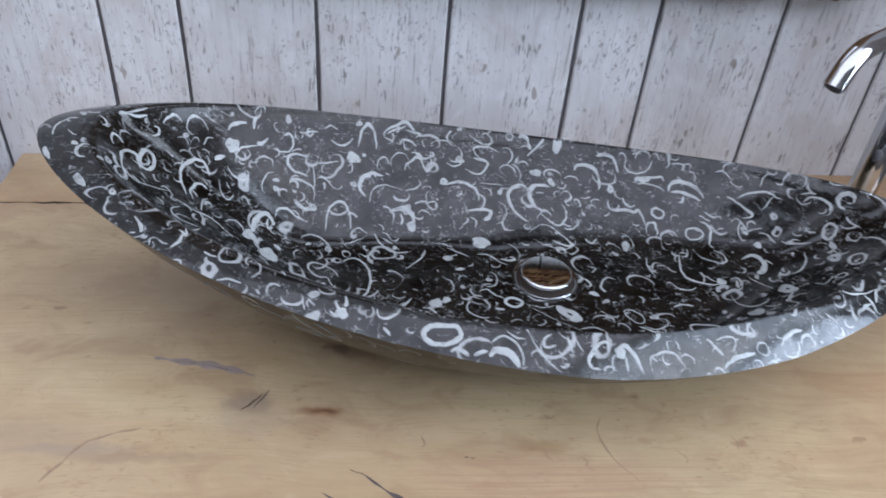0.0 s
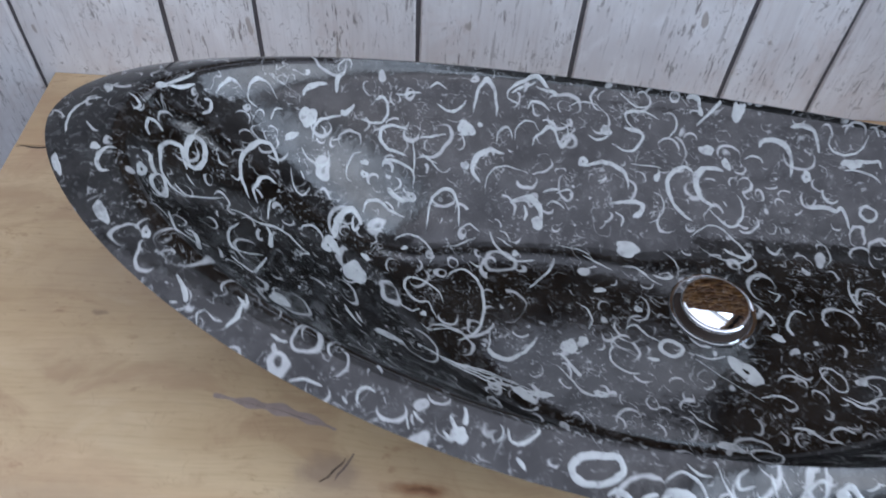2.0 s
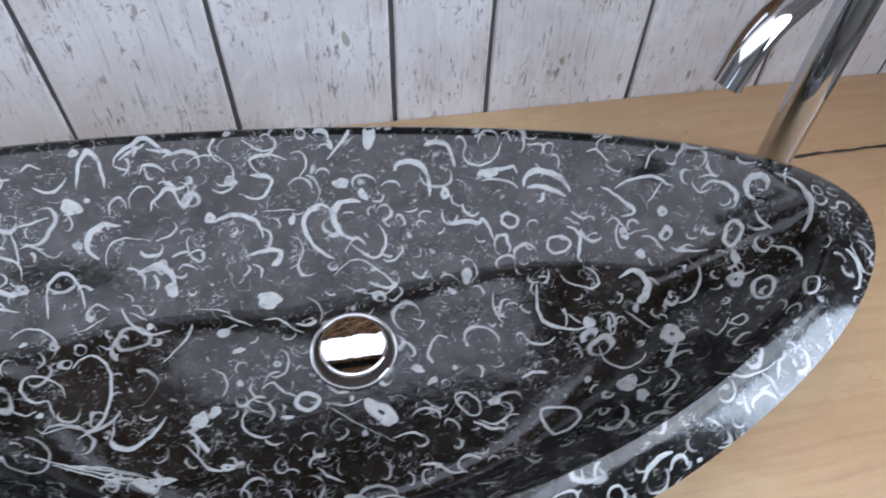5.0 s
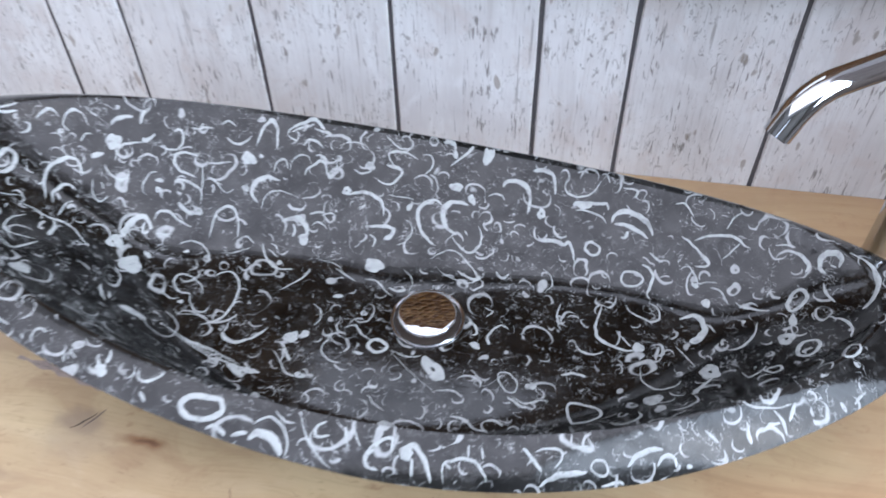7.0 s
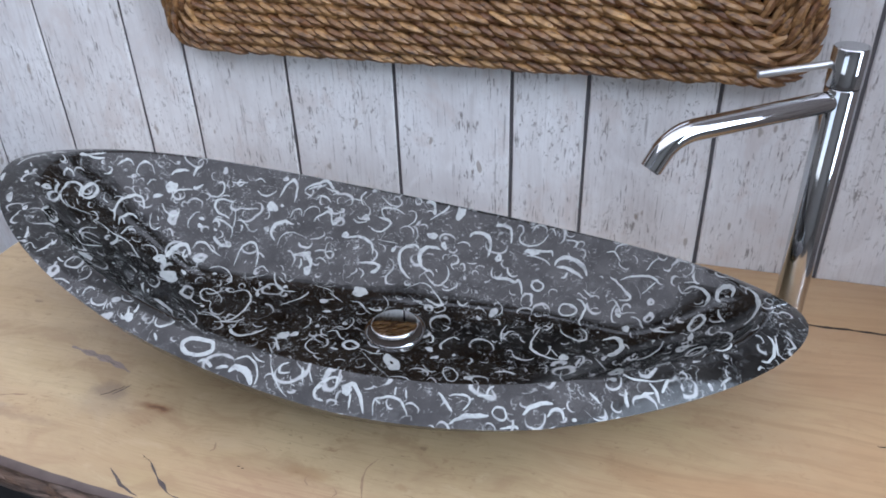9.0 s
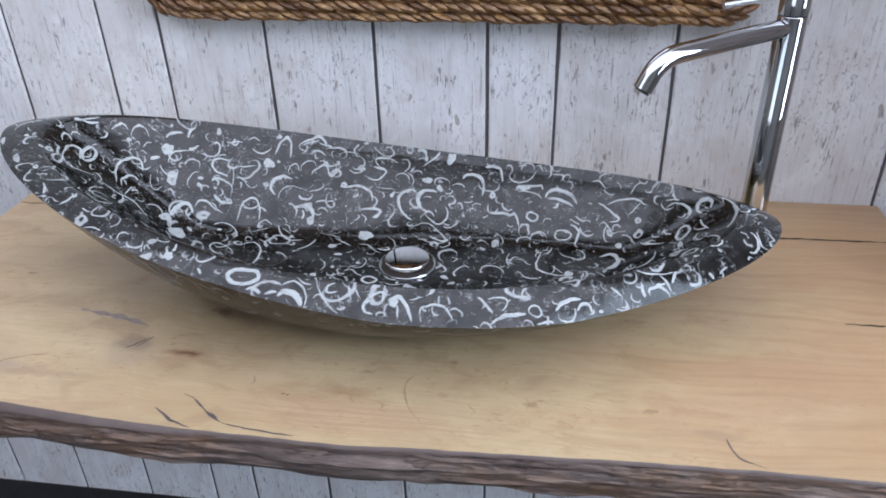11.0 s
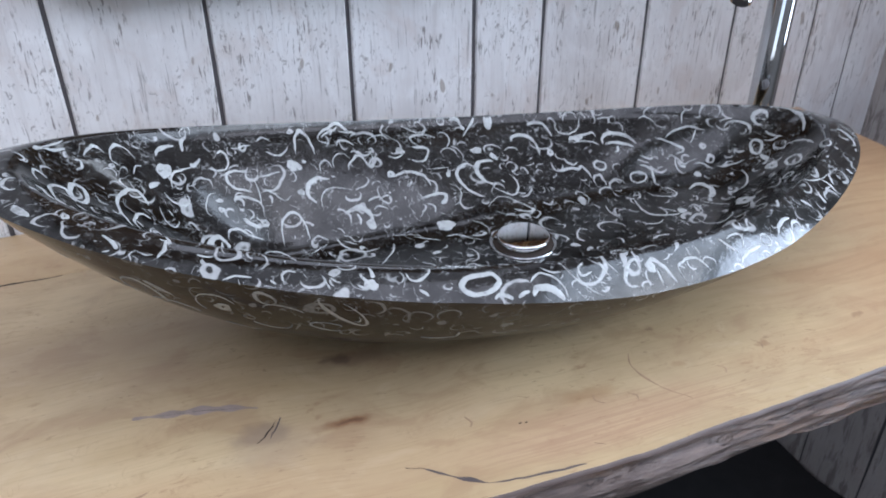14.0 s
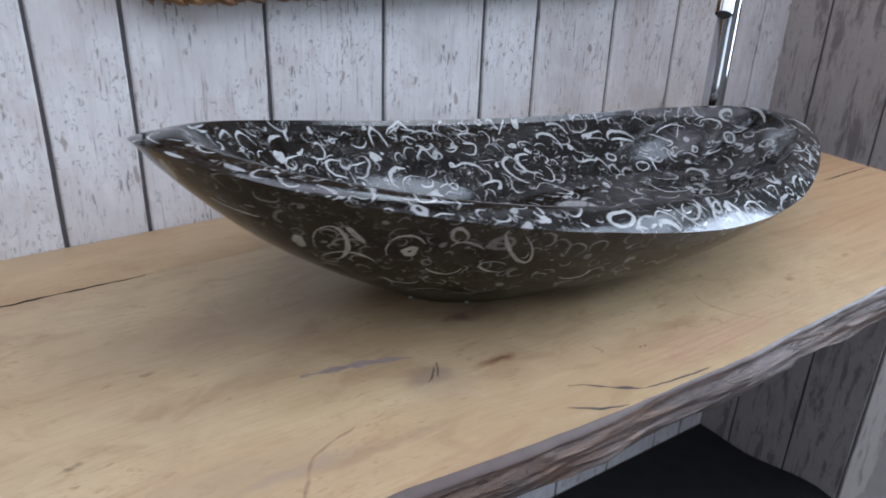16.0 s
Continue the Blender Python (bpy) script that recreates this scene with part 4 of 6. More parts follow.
shell_curve("start", 0.0029, -0.1274, 0.5832, -0.1245, 0.5830, -0.1203, 0.5866, -0.1185, 0.5905)
shell_curve("start", 0.0019, -0.1040, 0.5974, -0.0991, 0.6005, -0.0952, 0.5982, -0.0944, 0.5920, -0.0976, 0.5862, -0.1043, 0.5841, -0.1135, 0.5832)
shell_curve("middle", 0.0026, -0.0787, 0.5724, -0.0900, 0.5725, -0.0977, 0.5751, -0.0989, 0.5796, -0.0971, 0.5835, -0.0910, 0.5863, -0.0793, 0.5871)
shell_curve("middle", 0.0016, -0.0959, 0.5624, -0.0953, 0.5655, -0.0892, 0.5678, -0.0794, 0.5674, -0.0732, 0.5645, -0.0734, 0.5564)
shell_curve("start", 0.0029, -0.0922, 0.5521, -0.0861, 0.5495, -0.0797, 0.5487, -0.0732, 0.5506)
shell_disc(-0.0738, 0.5522, 0.0037, -0.0019, -0.0018, -0.0025)
shell_curve("middle", 0.0013, -0.0755, 0.5836, -0.0744, 0.5792, -0.0732, 0.5736, -0.0726, 0.5679, -0.0742, 0.5634)
shell_curve("middle", 0.0013, -0.0714, 0.5840, -0.0625, 0.5868, -0.0568, 0.5891, -0.0496, 0.5909)
shell_curve("middle", 0.0010, -0.0716, 0.5723, -0.0643, 0.5758, -0.0577, 0.5719, -0.0515, 0.5695, -0.0449, 0.5734)
shell_curve("middle", 0.0010, -0.0676, 0.5769, -0.0627, 0.5744, -0.0556, 0.5735)
shell_curve("middle", 0.0010, -0.1115, 0.5662, -0.1169, 0.5625, -0.1210, 0.5544, -0.1207, 0.5485, -0.1175, 0.5473)
shell_disc(-0.1088, 0.5609, 0.0034, 0.0005, -0.0001, -0.0017)
shell_disc(-0.1087, 0.5545, 0.0029, 0.0004, -0.0004, -0.0025)
shell_curve("middle", 0.0019, -0.0610, 0.5360, -0.0605, 0.5456, -0.0568, 0.5563, -0.0491, 0.5614, -0.0430, 0.5612, -0.0388, 0.5561, -0.0368, 0.5482, -0.0368, 0.5424)
shell_curve("middle", 0.0035, -0.0048, 0.5882, -0.0154, 0.5884, -0.0238, 0.5850, -0.0285, 0.5794, -0.0277, 0.5734, -0.0218, 0.5699)
shell_disc(-0.0347, 0.5766, 0.0016, -0.0025, -0.0031, -0.0014)
shell_disc(-0.0355, 0.5977, 0.0075, 0.0004, -0.0007, -0.0055)
shell_disc(-0.0250, 0.6022, 0.0022, 0.0003, -0.0004, -0.0021)
shell_curve("middle", 0.0016, -0.0115, 0.5941, -0.0112, 0.5990, -0.0065, 0.6041, -0.0016, 0.6037, 0.0008, 0.5980)
shell_curve("middle", 0.0010, 0.0024, 0.5978, 0.0029, 0.6046, 0.0087, 0.6110, 0.0165, 0.6119, 0.0210, 0.6071)
shell_curve("middle", 0.0022, 0.0162, 0.5961, 0.0181, 0.6017, 0.0238, 0.6074, 0.0286, 0.6108, 0.0335, 0.6092, 0.0365, 0.6040, 0.0401, 0.5999)
shell_curve("end", 0.0016, 0.0234, 0.6142, 0.0291, 0.6156, 0.0339, 0.6129)
shell_curve("middle", 0.0010, 0.0381, 0.6155, 0.0435, 0.6132, 0.0442, 0.6077, 0.0401, 0.5999)
shell_disc(0.0571, 0.5927, 0.0047, -0.0000, -0.0002, -0.0035)
shell_curve("middle", 0.0010, -0.0187, 0.5661, -0.0163, 0.5735, -0.0105, 0.5793, -0.0010, 0.5813, 0.0104, 0.5801)
shell_curve("middle", 0.0041, 0.0016, 0.5609, 0.0082, 0.5638, 0.0164, 0.5654, 0.0238, 0.5616, 0.0268, 0.5560, 0.0277, 0.5476)
shell_curve("middle", 0.0022, 0.0126, 0.5608, 0.0150, 0.5567, 0.0136, 0.5519)
shell_disc(0.0237, 0.5514, 0.0041, -0.0034, -0.0035, -0.0031)
shell_curve("middle", 0.0016, 0.0273, 0.5697, 0.0337, 0.5719, 0.0399, 0.5726)
shell_curve("middle", 0.0013, 0.0301, 0.5623, 0.0348, 0.5655, 0.0402, 0.5642, 0.0443, 0.5616)
shell_curve("middle", 0.0013, 0.0372, 0.5701, 0.0460, 0.5733, 0.0508, 0.5712)
shell_curve("middle", 0.0022, -0.0121, 0.5425, -0.0091, 0.5345, -0.0011, 0.5256, 0.0065, 0.5210, 0.0143, 0.5212, 0.0227, 0.5232)
shell_disc(0.0073, 0.5271, 0.0032, -0.0005, -0.0001, -0.0030)
shell_curve("middle", 0.0013, -0.0056, 0.5442, -0.0007, 0.5430, 0.0027, 0.5387)
shell_curve("middle", 0.0013, -0.0068, 0.5388, -0.0013, 0.5359, 0.0049, 0.5317)
shell_curve("end", 0.0019, 0.0174, 0.4970, 0.0239, 0.5043, 0.0304, 0.5109, 0.0344, 0.5173, 0.0371, 0.5259)
shell_curve("middle", 0.0013, -0.0336, 0.5432, -0.0279, 0.5450, -0.0204, 0.5410)
shell_curve("middle", 0.0010, -0.0479, 0.5266, -0.0385, 0.5285, -0.0287, 0.5340, -0.0227, 0.5375)
shell_curve("middle", 0.0013, -0.0276, 0.5167, -0.0207, 0.5127, -0.0155, 0.5166)
shell_curve("middle", 0.0019, -0.1087, 0.5324, -0.1065, 0.5392, -0.0995, 0.5432, -0.0933, 0.5425, -0.0873, 0.5403, -0.0775, 0.5396)
shell_curve("start", 0.0045, -0.1255, 0.5045, -0.1251, 0.5166, -0.1219, 0.5264, -0.1158, 0.5319, -0.1104, 0.5284, -0.1089, 0.5239)
shell_curve("middle", 0.0022, -0.1139, 0.5278, -0.1148, 0.5224, -0.1130, 0.5187, -0.1101, 0.5226)
shell_disc(-0.1246, 0.4983, 0.0051, -0.0034, -0.0011, -0.0051)
shell_disc(-0.1089, 0.4831, 0.0074, 0.0079, 0.0047, -0.0096)
shell_disc(-0.0886, 0.4748, 0.0016, -0.0002, 0.0002, -0.0035)
shell_disc(-0.1033, 0.5014, 0.0036, -0.0020, -0.0005, -0.0027)
shell_curve("middle", 0.0013, -0.0846, 0.5217, -0.0801, 0.5272, -0.0729, 0.5300, -0.0646, 0.5284, -0.0573, 0.5229, -0.0553, 0.5161, -0.0586, 0.5078)
shell_disc(-0.0765, 0.5190, 0.0029, 0.0011, 0.0004, -0.0016)
shell_curve("middle", 0.0013, -0.1042, 0.5230, -0.0982, 0.5257, -0.0916, 0.5284)
shell_curve("middle", 0.0019, -0.0454, 0.4756, -0.0486, 0.4847, -0.0574, 0.4919, -0.0684, 0.4959, -0.0742, 0.4905, -0.0723, 0.4814, -0.0643, 0.4744, -0.0565, 0.4754, -0.0527, 0.4677, -0.0495, 0.4612)
shell_curve("middle", 0.0012, -0.0776, 0.4721, -0.0733, 0.4660, -0.0663, 0.4645, -0.0618, 0.4680)
shell_curve("middle", 0.0021, -0.0443, 0.4987, -0.0399, 0.5054, -0.0322, 0.5084, -0.0246, 0.5042, -0.0182, 0.4934, -0.0162, 0.4797, -0.0175, 0.4645, -0.0225, 0.4544, -0.0288, 0.4482, -0.0344, 0.4458)
shell_curve("start", 0.0032, -0.0141, 0.4423, -0.0090, 0.4365, 0.0000, 0.4348, 0.0090, 0.4390, 0.0161, 0.4458, 0.0220, 0.4551)
shell_curve("middle", 0.0012, -0.0117, 0.4555, -0.0123, 0.4476, -0.0128, 0.4410)
shell_curve("end", 0.0029, 0.0356, 0.4435, 0.0422, 0.4364, 0.0474, 0.4298, 0.0507, 0.4252)
shell_disc(0.0441, 0.4489, 0.0059, -0.0032, -0.0026, -0.0066)
shell_disc(0.0539, 0.4537, 0.0046, 0.0027, 0.0020, -0.0039)
shell_disc(-0.0593, 0.4642, 0.0024, 0.0003, 0.0007, -0.0026)
shell_curve("middle", 0.0009, -0.0607, 0.4551, -0.0552, 0.4510, -0.0487, 0.4526, -0.0420, 0.4539, -0.0307, 0.4514)
shell_disc(0.0939, 0.5369, 0.0111, -0.0022, -0.0013, -0.0066)
shell_curve("middle", 0.0013, 0.0593, 0.5303, 0.0697, 0.5244, 0.0814, 0.5184)
shell_curve("middle", 0.0016, 0.0880, 0.5221, 0.0985, 0.5221, 0.1044, 0.5178, 0.1103, 0.5123, 0.1188, 0.5079)
shell_curve("middle", 0.0009, 0.1212, 0.5356, 0.1291, 0.5306, 0.1319, 0.5213, 0.1293, 0.5134)
shell_curve("end", 0.0028, 0.1122, 0.5160, 0.1208, 0.5135, 0.1273, 0.5159)
shell_curve("middle", 0.0009, 0.0413, 0.5364, 0.0516, 0.5353, 0.0620, 0.5320, 0.0684, 0.5244)
shell_curve("middle", 0.0032, 0.1457, 0.5609, 0.1384, 0.5649, 0.1299, 0.5730, 0.1258, 0.5827, 0.1261, 0.5902, 0.1333, 0.5962, 0.1411, 0.5982, 0.1469, 0.5948)
shell_curve("middle", 0.0042, 0.1706, 0.5984, 0.1619, 0.5998, 0.1540, 0.5983, 0.1488, 0.5928, 0.1487, 0.5853, 0.1542, 0.5773, 0.1628, 0.5728)
shell_curve("middle", 0.0019, 0.1578, 0.5713, 0.1659, 0.5648, 0.1740, 0.5594, 0.1810, 0.5610, 0.1860, 0.5694, 0.1852, 0.5773, 0.1815, 0.5824)
shell_curve("middle", 0.0013, 0.1700, 0.5769, 0.1735, 0.5735)
shell_curve("middle", 0.0029, 0.0569, 0.5893, 0.0666, 0.5927, 0.0775, 0.5942, 0.0876, 0.5913, 0.0930, 0.5856, 0.0942, 0.5783)
shell_curve("middle", 0.0010, 0.0697, 0.5811, 0.0759, 0.5843)
shell_curve("end", 0.0035, 0.0804, 0.5683, 0.0891, 0.5694, 0.0998, 0.5706, 0.1061, 0.5687, 0.1029, 0.5630, 0.0985, 0.5598)
shell_curve("middle", 0.0016, 0.0840, 0.5625, 0.0909, 0.5583, 0.0889, 0.5530)
shell_curve("middle", 0.0010, 0.1134, 0.5792, 0.1210, 0.5753, 0.1225, 0.5675, 0.1176, 0.5602, 0.1106, 0.5569)
shell_curve("middle", 0.0013, 0.1430, 0.5484, 0.1492, 0.5539, 0.1561, 0.5584, 0.1650, 0.5592, 0.1752, 0.5522, 0.1850, 0.5434, 0.1873, 0.5363, 0.1808, 0.5321, 0.1703, 0.5330, 0.1597, 0.5361, 0.1497, 0.5429)
shell_curve("start", 0.0029, 0.1904, 0.5403, 0.1860, 0.5362, 0.1773, 0.5382, 0.1693, 0.5423)
shell_curve("middle", 0.0040, 0.1989, 0.6174, 0.2030, 0.6221, 0.2125, 0.6230, 0.2207, 0.6195, 0.2250, 0.6112, 0.2248, 0.5975)
shell_curve("start", 0.0034, 0.2250, 0.6333, 0.2346, 0.6352, 0.2434, 0.6316, 0.2467, 0.6232, 0.2470, 0.6153)
shell_curve("middle", 0.0016, 0.1868, 0.6077, 0.1925, 0.6106, 0.1993, 0.6095, 0.2022, 0.6063)
shell_disc(0.1823, 0.6421, 0.0060, -0.0013, -0.0026, -0.0078)
shell_curve("end", 0.0023, 0.1483, 0.6290, 0.1555, 0.6353, 0.1630, 0.6430, 0.1681, 0.6463)
shell_curve("end", 0.0033, 0.1395, 0.6466, 0.1486, 0.6470, 0.1509, 0.6422, 0.1531, 0.6356)
shell_curve("middle", 0.0013, 0.0851, 0.6437, 0.0912, 0.6404, 0.0992, 0.6363, 0.1124, 0.6384)
shell_curve("middle", 0.0020, 0.0974, 0.6210, 0.0916, 0.6250, 0.0900, 0.6297, 0.0969, 0.6332, 0.1072, 0.6336, 0.1178, 0.6296)
shell_curve("middle", 0.0016, 0.1205, 0.6342, 0.1269, 0.6353, 0.1317, 0.6312, 0.1314, 0.6244, 0.1246, 0.6167)
shell_disc(0.0746, 0.6161, 0.0052, 0.0001, -0.0007, -0.0042)
shell_curve("middle", 0.0016, 0.0605, 0.6108, 0.0685, 0.6089, 0.0774, 0.6126)
shell_curve("end", 0.0026, 0.0831, 0.6062, 0.0908, 0.6041, 0.0992, 0.6070, 0.1045, 0.6154, 0.1015, 0.6190, 0.0887, 0.6199)
shell_curve("middle", 0.0010, 0.0961, 0.5958, 0.1113, 0.5963, 0.1198, 0.5960)
shell_disc(0.1169, 0.5893, 0.0025, -0.0003, -0.0011, -0.0042)
shell_disc(0.1567, 0.6120, 0.0067, -0.0006, -0.0003, -0.0044)
shell_disc(0.1726, 0.6034, 0.0035, 0.0013, 0.0023, -0.0044)
shell_curve("start", 0.0034, 0.2638, 0.6087, 0.2742, 0.6095, 0.2835, 0.6100, 0.2928, 0.6100)
shell_curve("middle", 0.0017, 0.2665, 0.6042, 0.2779, 0.6038, 0.2887, 0.6006, 0.2949, 0.5947)
shell_disc(0.2739, 0.6083, 0.0076, 0.0001, 0.0003, -0.0040)
shell_curve("middle", 0.0017, 0.2570, 0.6302, 0.2556, 0.6226, 0.2591, 0.6167, 0.2683, 0.6152, 0.2803, 0.6187, 0.2865, 0.6289)
shell_curve("start", 0.0030, 0.2383, 0.5770, 0.2487, 0.5783, 0.2598, 0.5761, 0.2645, 0.5777, 0.2686, 0.5705, 0.2708, 0.5636)
shell_curve("middle", 0.0020, 0.2494, 0.5908, 0.2506, 0.5846, 0.2569, 0.5811, 0.2620, 0.5831)
shell_curve("even", 0.0020, 0.2857, 0.5793, 0.2907, 0.5762, 0.2902, 0.5712, 0.2844, 0.5697, 0.2790, 0.5741, 0.2808, 0.5790, 0.2857, 0.5793)
shell_disc(0.2369, 0.5987, 0.0041, 0.0008, 0.0015, -0.0049)
shell_curve("middle", 0.0023, 0.2037, 0.5470, 0.2060, 0.5434, 0.2113, 0.5424, 0.2155, 0.5473)
shell_curve("middle", 0.0010, 0.2434, 0.5553, 0.2512, 0.5505, 0.2534, 0.5412, 0.2472, 0.5322)
shell_curve("middle", 0.0041, 0.2994, 0.5953, 0.3019, 0.6016, 0.3102, 0.6051, 0.3213, 0.6020, 0.3314, 0.5946, 0.3357, 0.5863)
shell_curve("middle", 0.0031, 0.3018, 0.5952, 0.3127, 0.5938, 0.3238, 0.5895, 0.3319, 0.5838)
shell_curve("end", 0.0027, 0.3084, 0.5840, 0.3125, 0.5842, 0.3144, 0.5897)
shell_curve("even", 0.0017, 0.3123, 0.5541, 0.3165, 0.5593, 0.3239, 0.5589, 0.3307, 0.5546, 0.3266, 0.5488, 0.3173, 0.5481, 0.3123, 0.5541)
shell_curve("middle", 0.0024, 0.3286, 0.5649, 0.3355, 0.5620, 0.3392, 0.5562, 0.3370, 0.5486, 0.3346, 0.5422, 0.3377, 0.5370)
shell_curve("middle", 0.0021, 0.3592, 0.5862, 0.3671, 0.5806, 0.3770, 0.5710, 0.3828, 0.5649, 0.3790, 0.5622, 0.3713, 0.5639)
shell_curve("middle", 0.0021, 0.3698, 0.5823, 0.3791, 0.5848, 0.3921, 0.5851, 0.4025, 0.5828, 0.4084, 0.5775, 0.4141, 0.5737)
shell_curve("middle", 0.0014, 0.3935, 0.5675, 0.4012, 0.5733, 0.4062, 0.5778)
shell_curve("middle", 0.0025, 0.4443, 0.5683, 0.4515, 0.5637, 0.4565, 0.5551, 0.4536, 0.5490)
shell_curve("middle", 0.0014, 0.4329, 0.5735, 0.4390, 0.5735, 0.4448, 0.5711)
shell_curve("middle", 0.0040, 0.4766, 0.5487, 0.4785, 0.5544, 0.4749, 0.5595, 0.4692, 0.5618, 0.4649, 0.5578, 0.4640, 0.5508, 0.4681, 0.5455)
shell_curve("middle", 0.0014, 0.4716, 0.5528, 0.4749, 0.5492)
shell_curve("middle", 0.0014, 0.3955, 0.5902, 0.4004, 0.5982, 0.4066, 0.6006)
shell_curve("middle", 0.0014, 0.3520, 0.6109, 0.3592, 0.6117, 0.3648, 0.6057, 0.3684, 0.6010)
shell_curve("middle", 0.0017, 0.3063, 0.6244, 0.3156, 0.6231, 0.3202, 0.6204, 0.3161, 0.6149)
shell_curve("middle", 0.0020, 0.2880, 0.6106, 0.2938, 0.6107, 0.2957, 0.6051)
shell_curve("middle", 0.0014, 0.3346, 0.5735, 0.3409, 0.5685, 0.3461, 0.5669)
shell_curve("middle", 0.0014, 0.3600, 0.5615, 0.3672, 0.5632, 0.3726, 0.5571, 0.3758, 0.5507, 0.3828, 0.5511, 0.3911, 0.5498)
shell_disc(0.3735, 0.5492, 0.0029, -0.0022, -0.0012, -0.0016)
shell_disc(0.3828, 0.5347, 0.0042, 0.0008, 0.0012, -0.0039)
shell_curve("middle", 0.0014, 0.3852, 0.5467, 0.3921, 0.5447, 0.3972, 0.5372, 0.3993, 0.5324)
shell_curve("even", 0.0028, 0.4410, 0.5248, 0.4464, 0.5342, 0.4523, 0.5355, 0.4542, 0.5288, 0.4497, 0.5210, 0.4428, 0.5181, 0.4410, 0.5248)
shell_disc(0.4432, 0.5080, -0.0005, -0.0065, -0.0035, -0.0007)
shell_disc(0.4359, 0.4884, 0.0047, -0.0034, -0.0041, -0.0083)
shell_curve("even", 0.0027, 0.4518, 0.4812, 0.4542, 0.4764, 0.4493, 0.4665, 0.4429, 0.4627, 0.4390, 0.4659, 0.4404, 0.4734, 0.4454, 0.4808, 0.4518, 0.4812)
shell_curve("middle", 0.0018, 0.4048, 0.5327, 0.4132, 0.5272, 0.4218, 0.5239, 0.4290, 0.5218)
shell_curve("middle", 0.0014, 0.4076, 0.5285, 0.4161, 0.5306, 0.4210, 0.5268)
shell_disc(0.4104, 0.5149, 0.0020, -0.0005, -0.0004, -0.0017)
shell_curve("end", 0.0055, 0.3614, 0.5191, 0.3722, 0.5238, 0.3796, 0.5195, 0.3811, 0.5087, 0.3762, 0.4993, 0.3689, 0.4952)
shell_curve("middle", 0.0017, 0.3170, 0.5304, 0.3218, 0.5222, 0.3315, 0.5169, 0.3393, 0.5141, 0.3456, 0.5185, 0.3440, 0.5285, 0.3367, 0.5336)
shell_curve("middle", 0.0014, 0.3809, 0.5163, 0.3857, 0.5126, 0.3896, 0.5062)
shell_curve("middle", 0.0020, 0.4202, 0.5121, 0.4163, 0.5000, 0.4084, 0.4888, 0.3990, 0.4849, 0.3928, 0.4888)
shell_curve("middle", 0.0026, 0.2983, 0.5276, 0.2940, 0.5077, 0.2946, 0.4926, 0.3050, 0.4845, 0.3192, 0.4803, 0.3263, 0.4822)
shell_disc(0.3283, 0.4848, 0.0051, -0.0008, -0.0020, -0.0059)
shell_curve("middle", 0.0019, 0.2776, 0.4802, 0.2828, 0.4742, 0.2926, 0.4721, 0.3004, 0.4766)
shell_curve("end", 0.0013, 0.3103, 0.5003, 0.3167, 0.4916, 0.3231, 0.4856)
shell_curve("middle", 0.0016, 0.3298, 0.4620, 0.3306, 0.4517, 0.3370, 0.4439, 0.3455, 0.4408, 0.3549, 0.4445, 0.3598, 0.4507)
shell_curve("middle", 0.0013, 0.3577, 0.4899, 0.3646, 0.4806, 0.3713, 0.4672)
shell_disc(0.3807, 0.4591, 0.0074, -0.0041, -0.0047, -0.0096)
shell_curve("end", 0.0029, 0.3835, 0.4539, 0.3725, 0.4400, 0.3641, 0.4283)
shell_curve("middle", 0.0012, 0.3494, 0.4365, 0.3528, 0.4302, 0.3587, 0.4283)
shell_curve("middle", 0.0018, 0.3651, 0.4270, 0.3658, 0.4192, 0.3605, 0.4114, 0.3525, 0.4064, 0.3469, 0.4054)
shell_disc(0.3376, 0.4267, 0.0090, 0.0009, -0.0021, -0.0076)
shell_disc(0.3405, 0.4116, 0.0033, -0.0031, -0.0031, -0.0059)
shell_curve("middle", 0.0023, 0.3259, 0.4097, 0.3268, 0.4024, 0.3198, 0.3923, 0.3120, 0.3865)
shell_curve("middle", 0.0023, 0.3055, 0.3951, 0.3085, 0.3888, 0.3124, 0.3875)
shell_curve("even", 0.0021, 0.2770, 0.4217, 0.2890, 0.4212, 0.2989, 0.4168, 0.2992, 0.4086, 0.2902, 0.4016, 0.2804, 0.4002, 0.2772, 0.4054, 0.2755, 0.4149, 0.2770, 0.4217)
shell_curve("middle", 0.0015, 0.2329, 0.4209, 0.2433, 0.4162, 0.2544, 0.4214, 0.2602, 0.4200)
shell_curve("middle", 0.0021, 0.2283, 0.4210, 0.2387, 0.4142, 0.2497, 0.4121)
shell_curve("even", 0.0012, 0.2199, 0.4416, 0.2278, 0.4428, 0.2343, 0.4355, 0.2342, 0.4262, 0.2277, 0.4256, 0.2212, 0.4329, 0.2199, 0.4416)
shell_disc(0.2460, 0.4334, 0.0046, -0.0007, -0.0013, -0.0040)
shell_curve("middle", 0.0025, 0.2683, 0.4478, 0.2781, 0.4510, 0.2878, 0.4489)
shell_curve("middle", 0.0013, 0.4008, 0.4530, 0.4029, 0.4443, 0.4113, 0.4498, 0.4168, 0.4564)
shell_curve("even", 0.0016, 0.4182, 0.4533, 0.4248, 0.4549, 0.4244, 0.4491, 0.4190, 0.4460, 0.4158, 0.4498, 0.4182, 0.4533)
shell_curve("middle", 0.0015, 0.3840, 0.4097, 0.3898, 0.4002, 0.4069, 0.4016, 0.4224, 0.4082)
shell_curve("end", 0.0022, 0.2221, 0.4879, 0.2155, 0.4912, 0.2089, 0.4853, 0.2056, 0.4761, 0.2082, 0.4688)
shell_disc(0.1964, 0.4668, 0.0052, -0.0020, -0.0013, -0.0033)
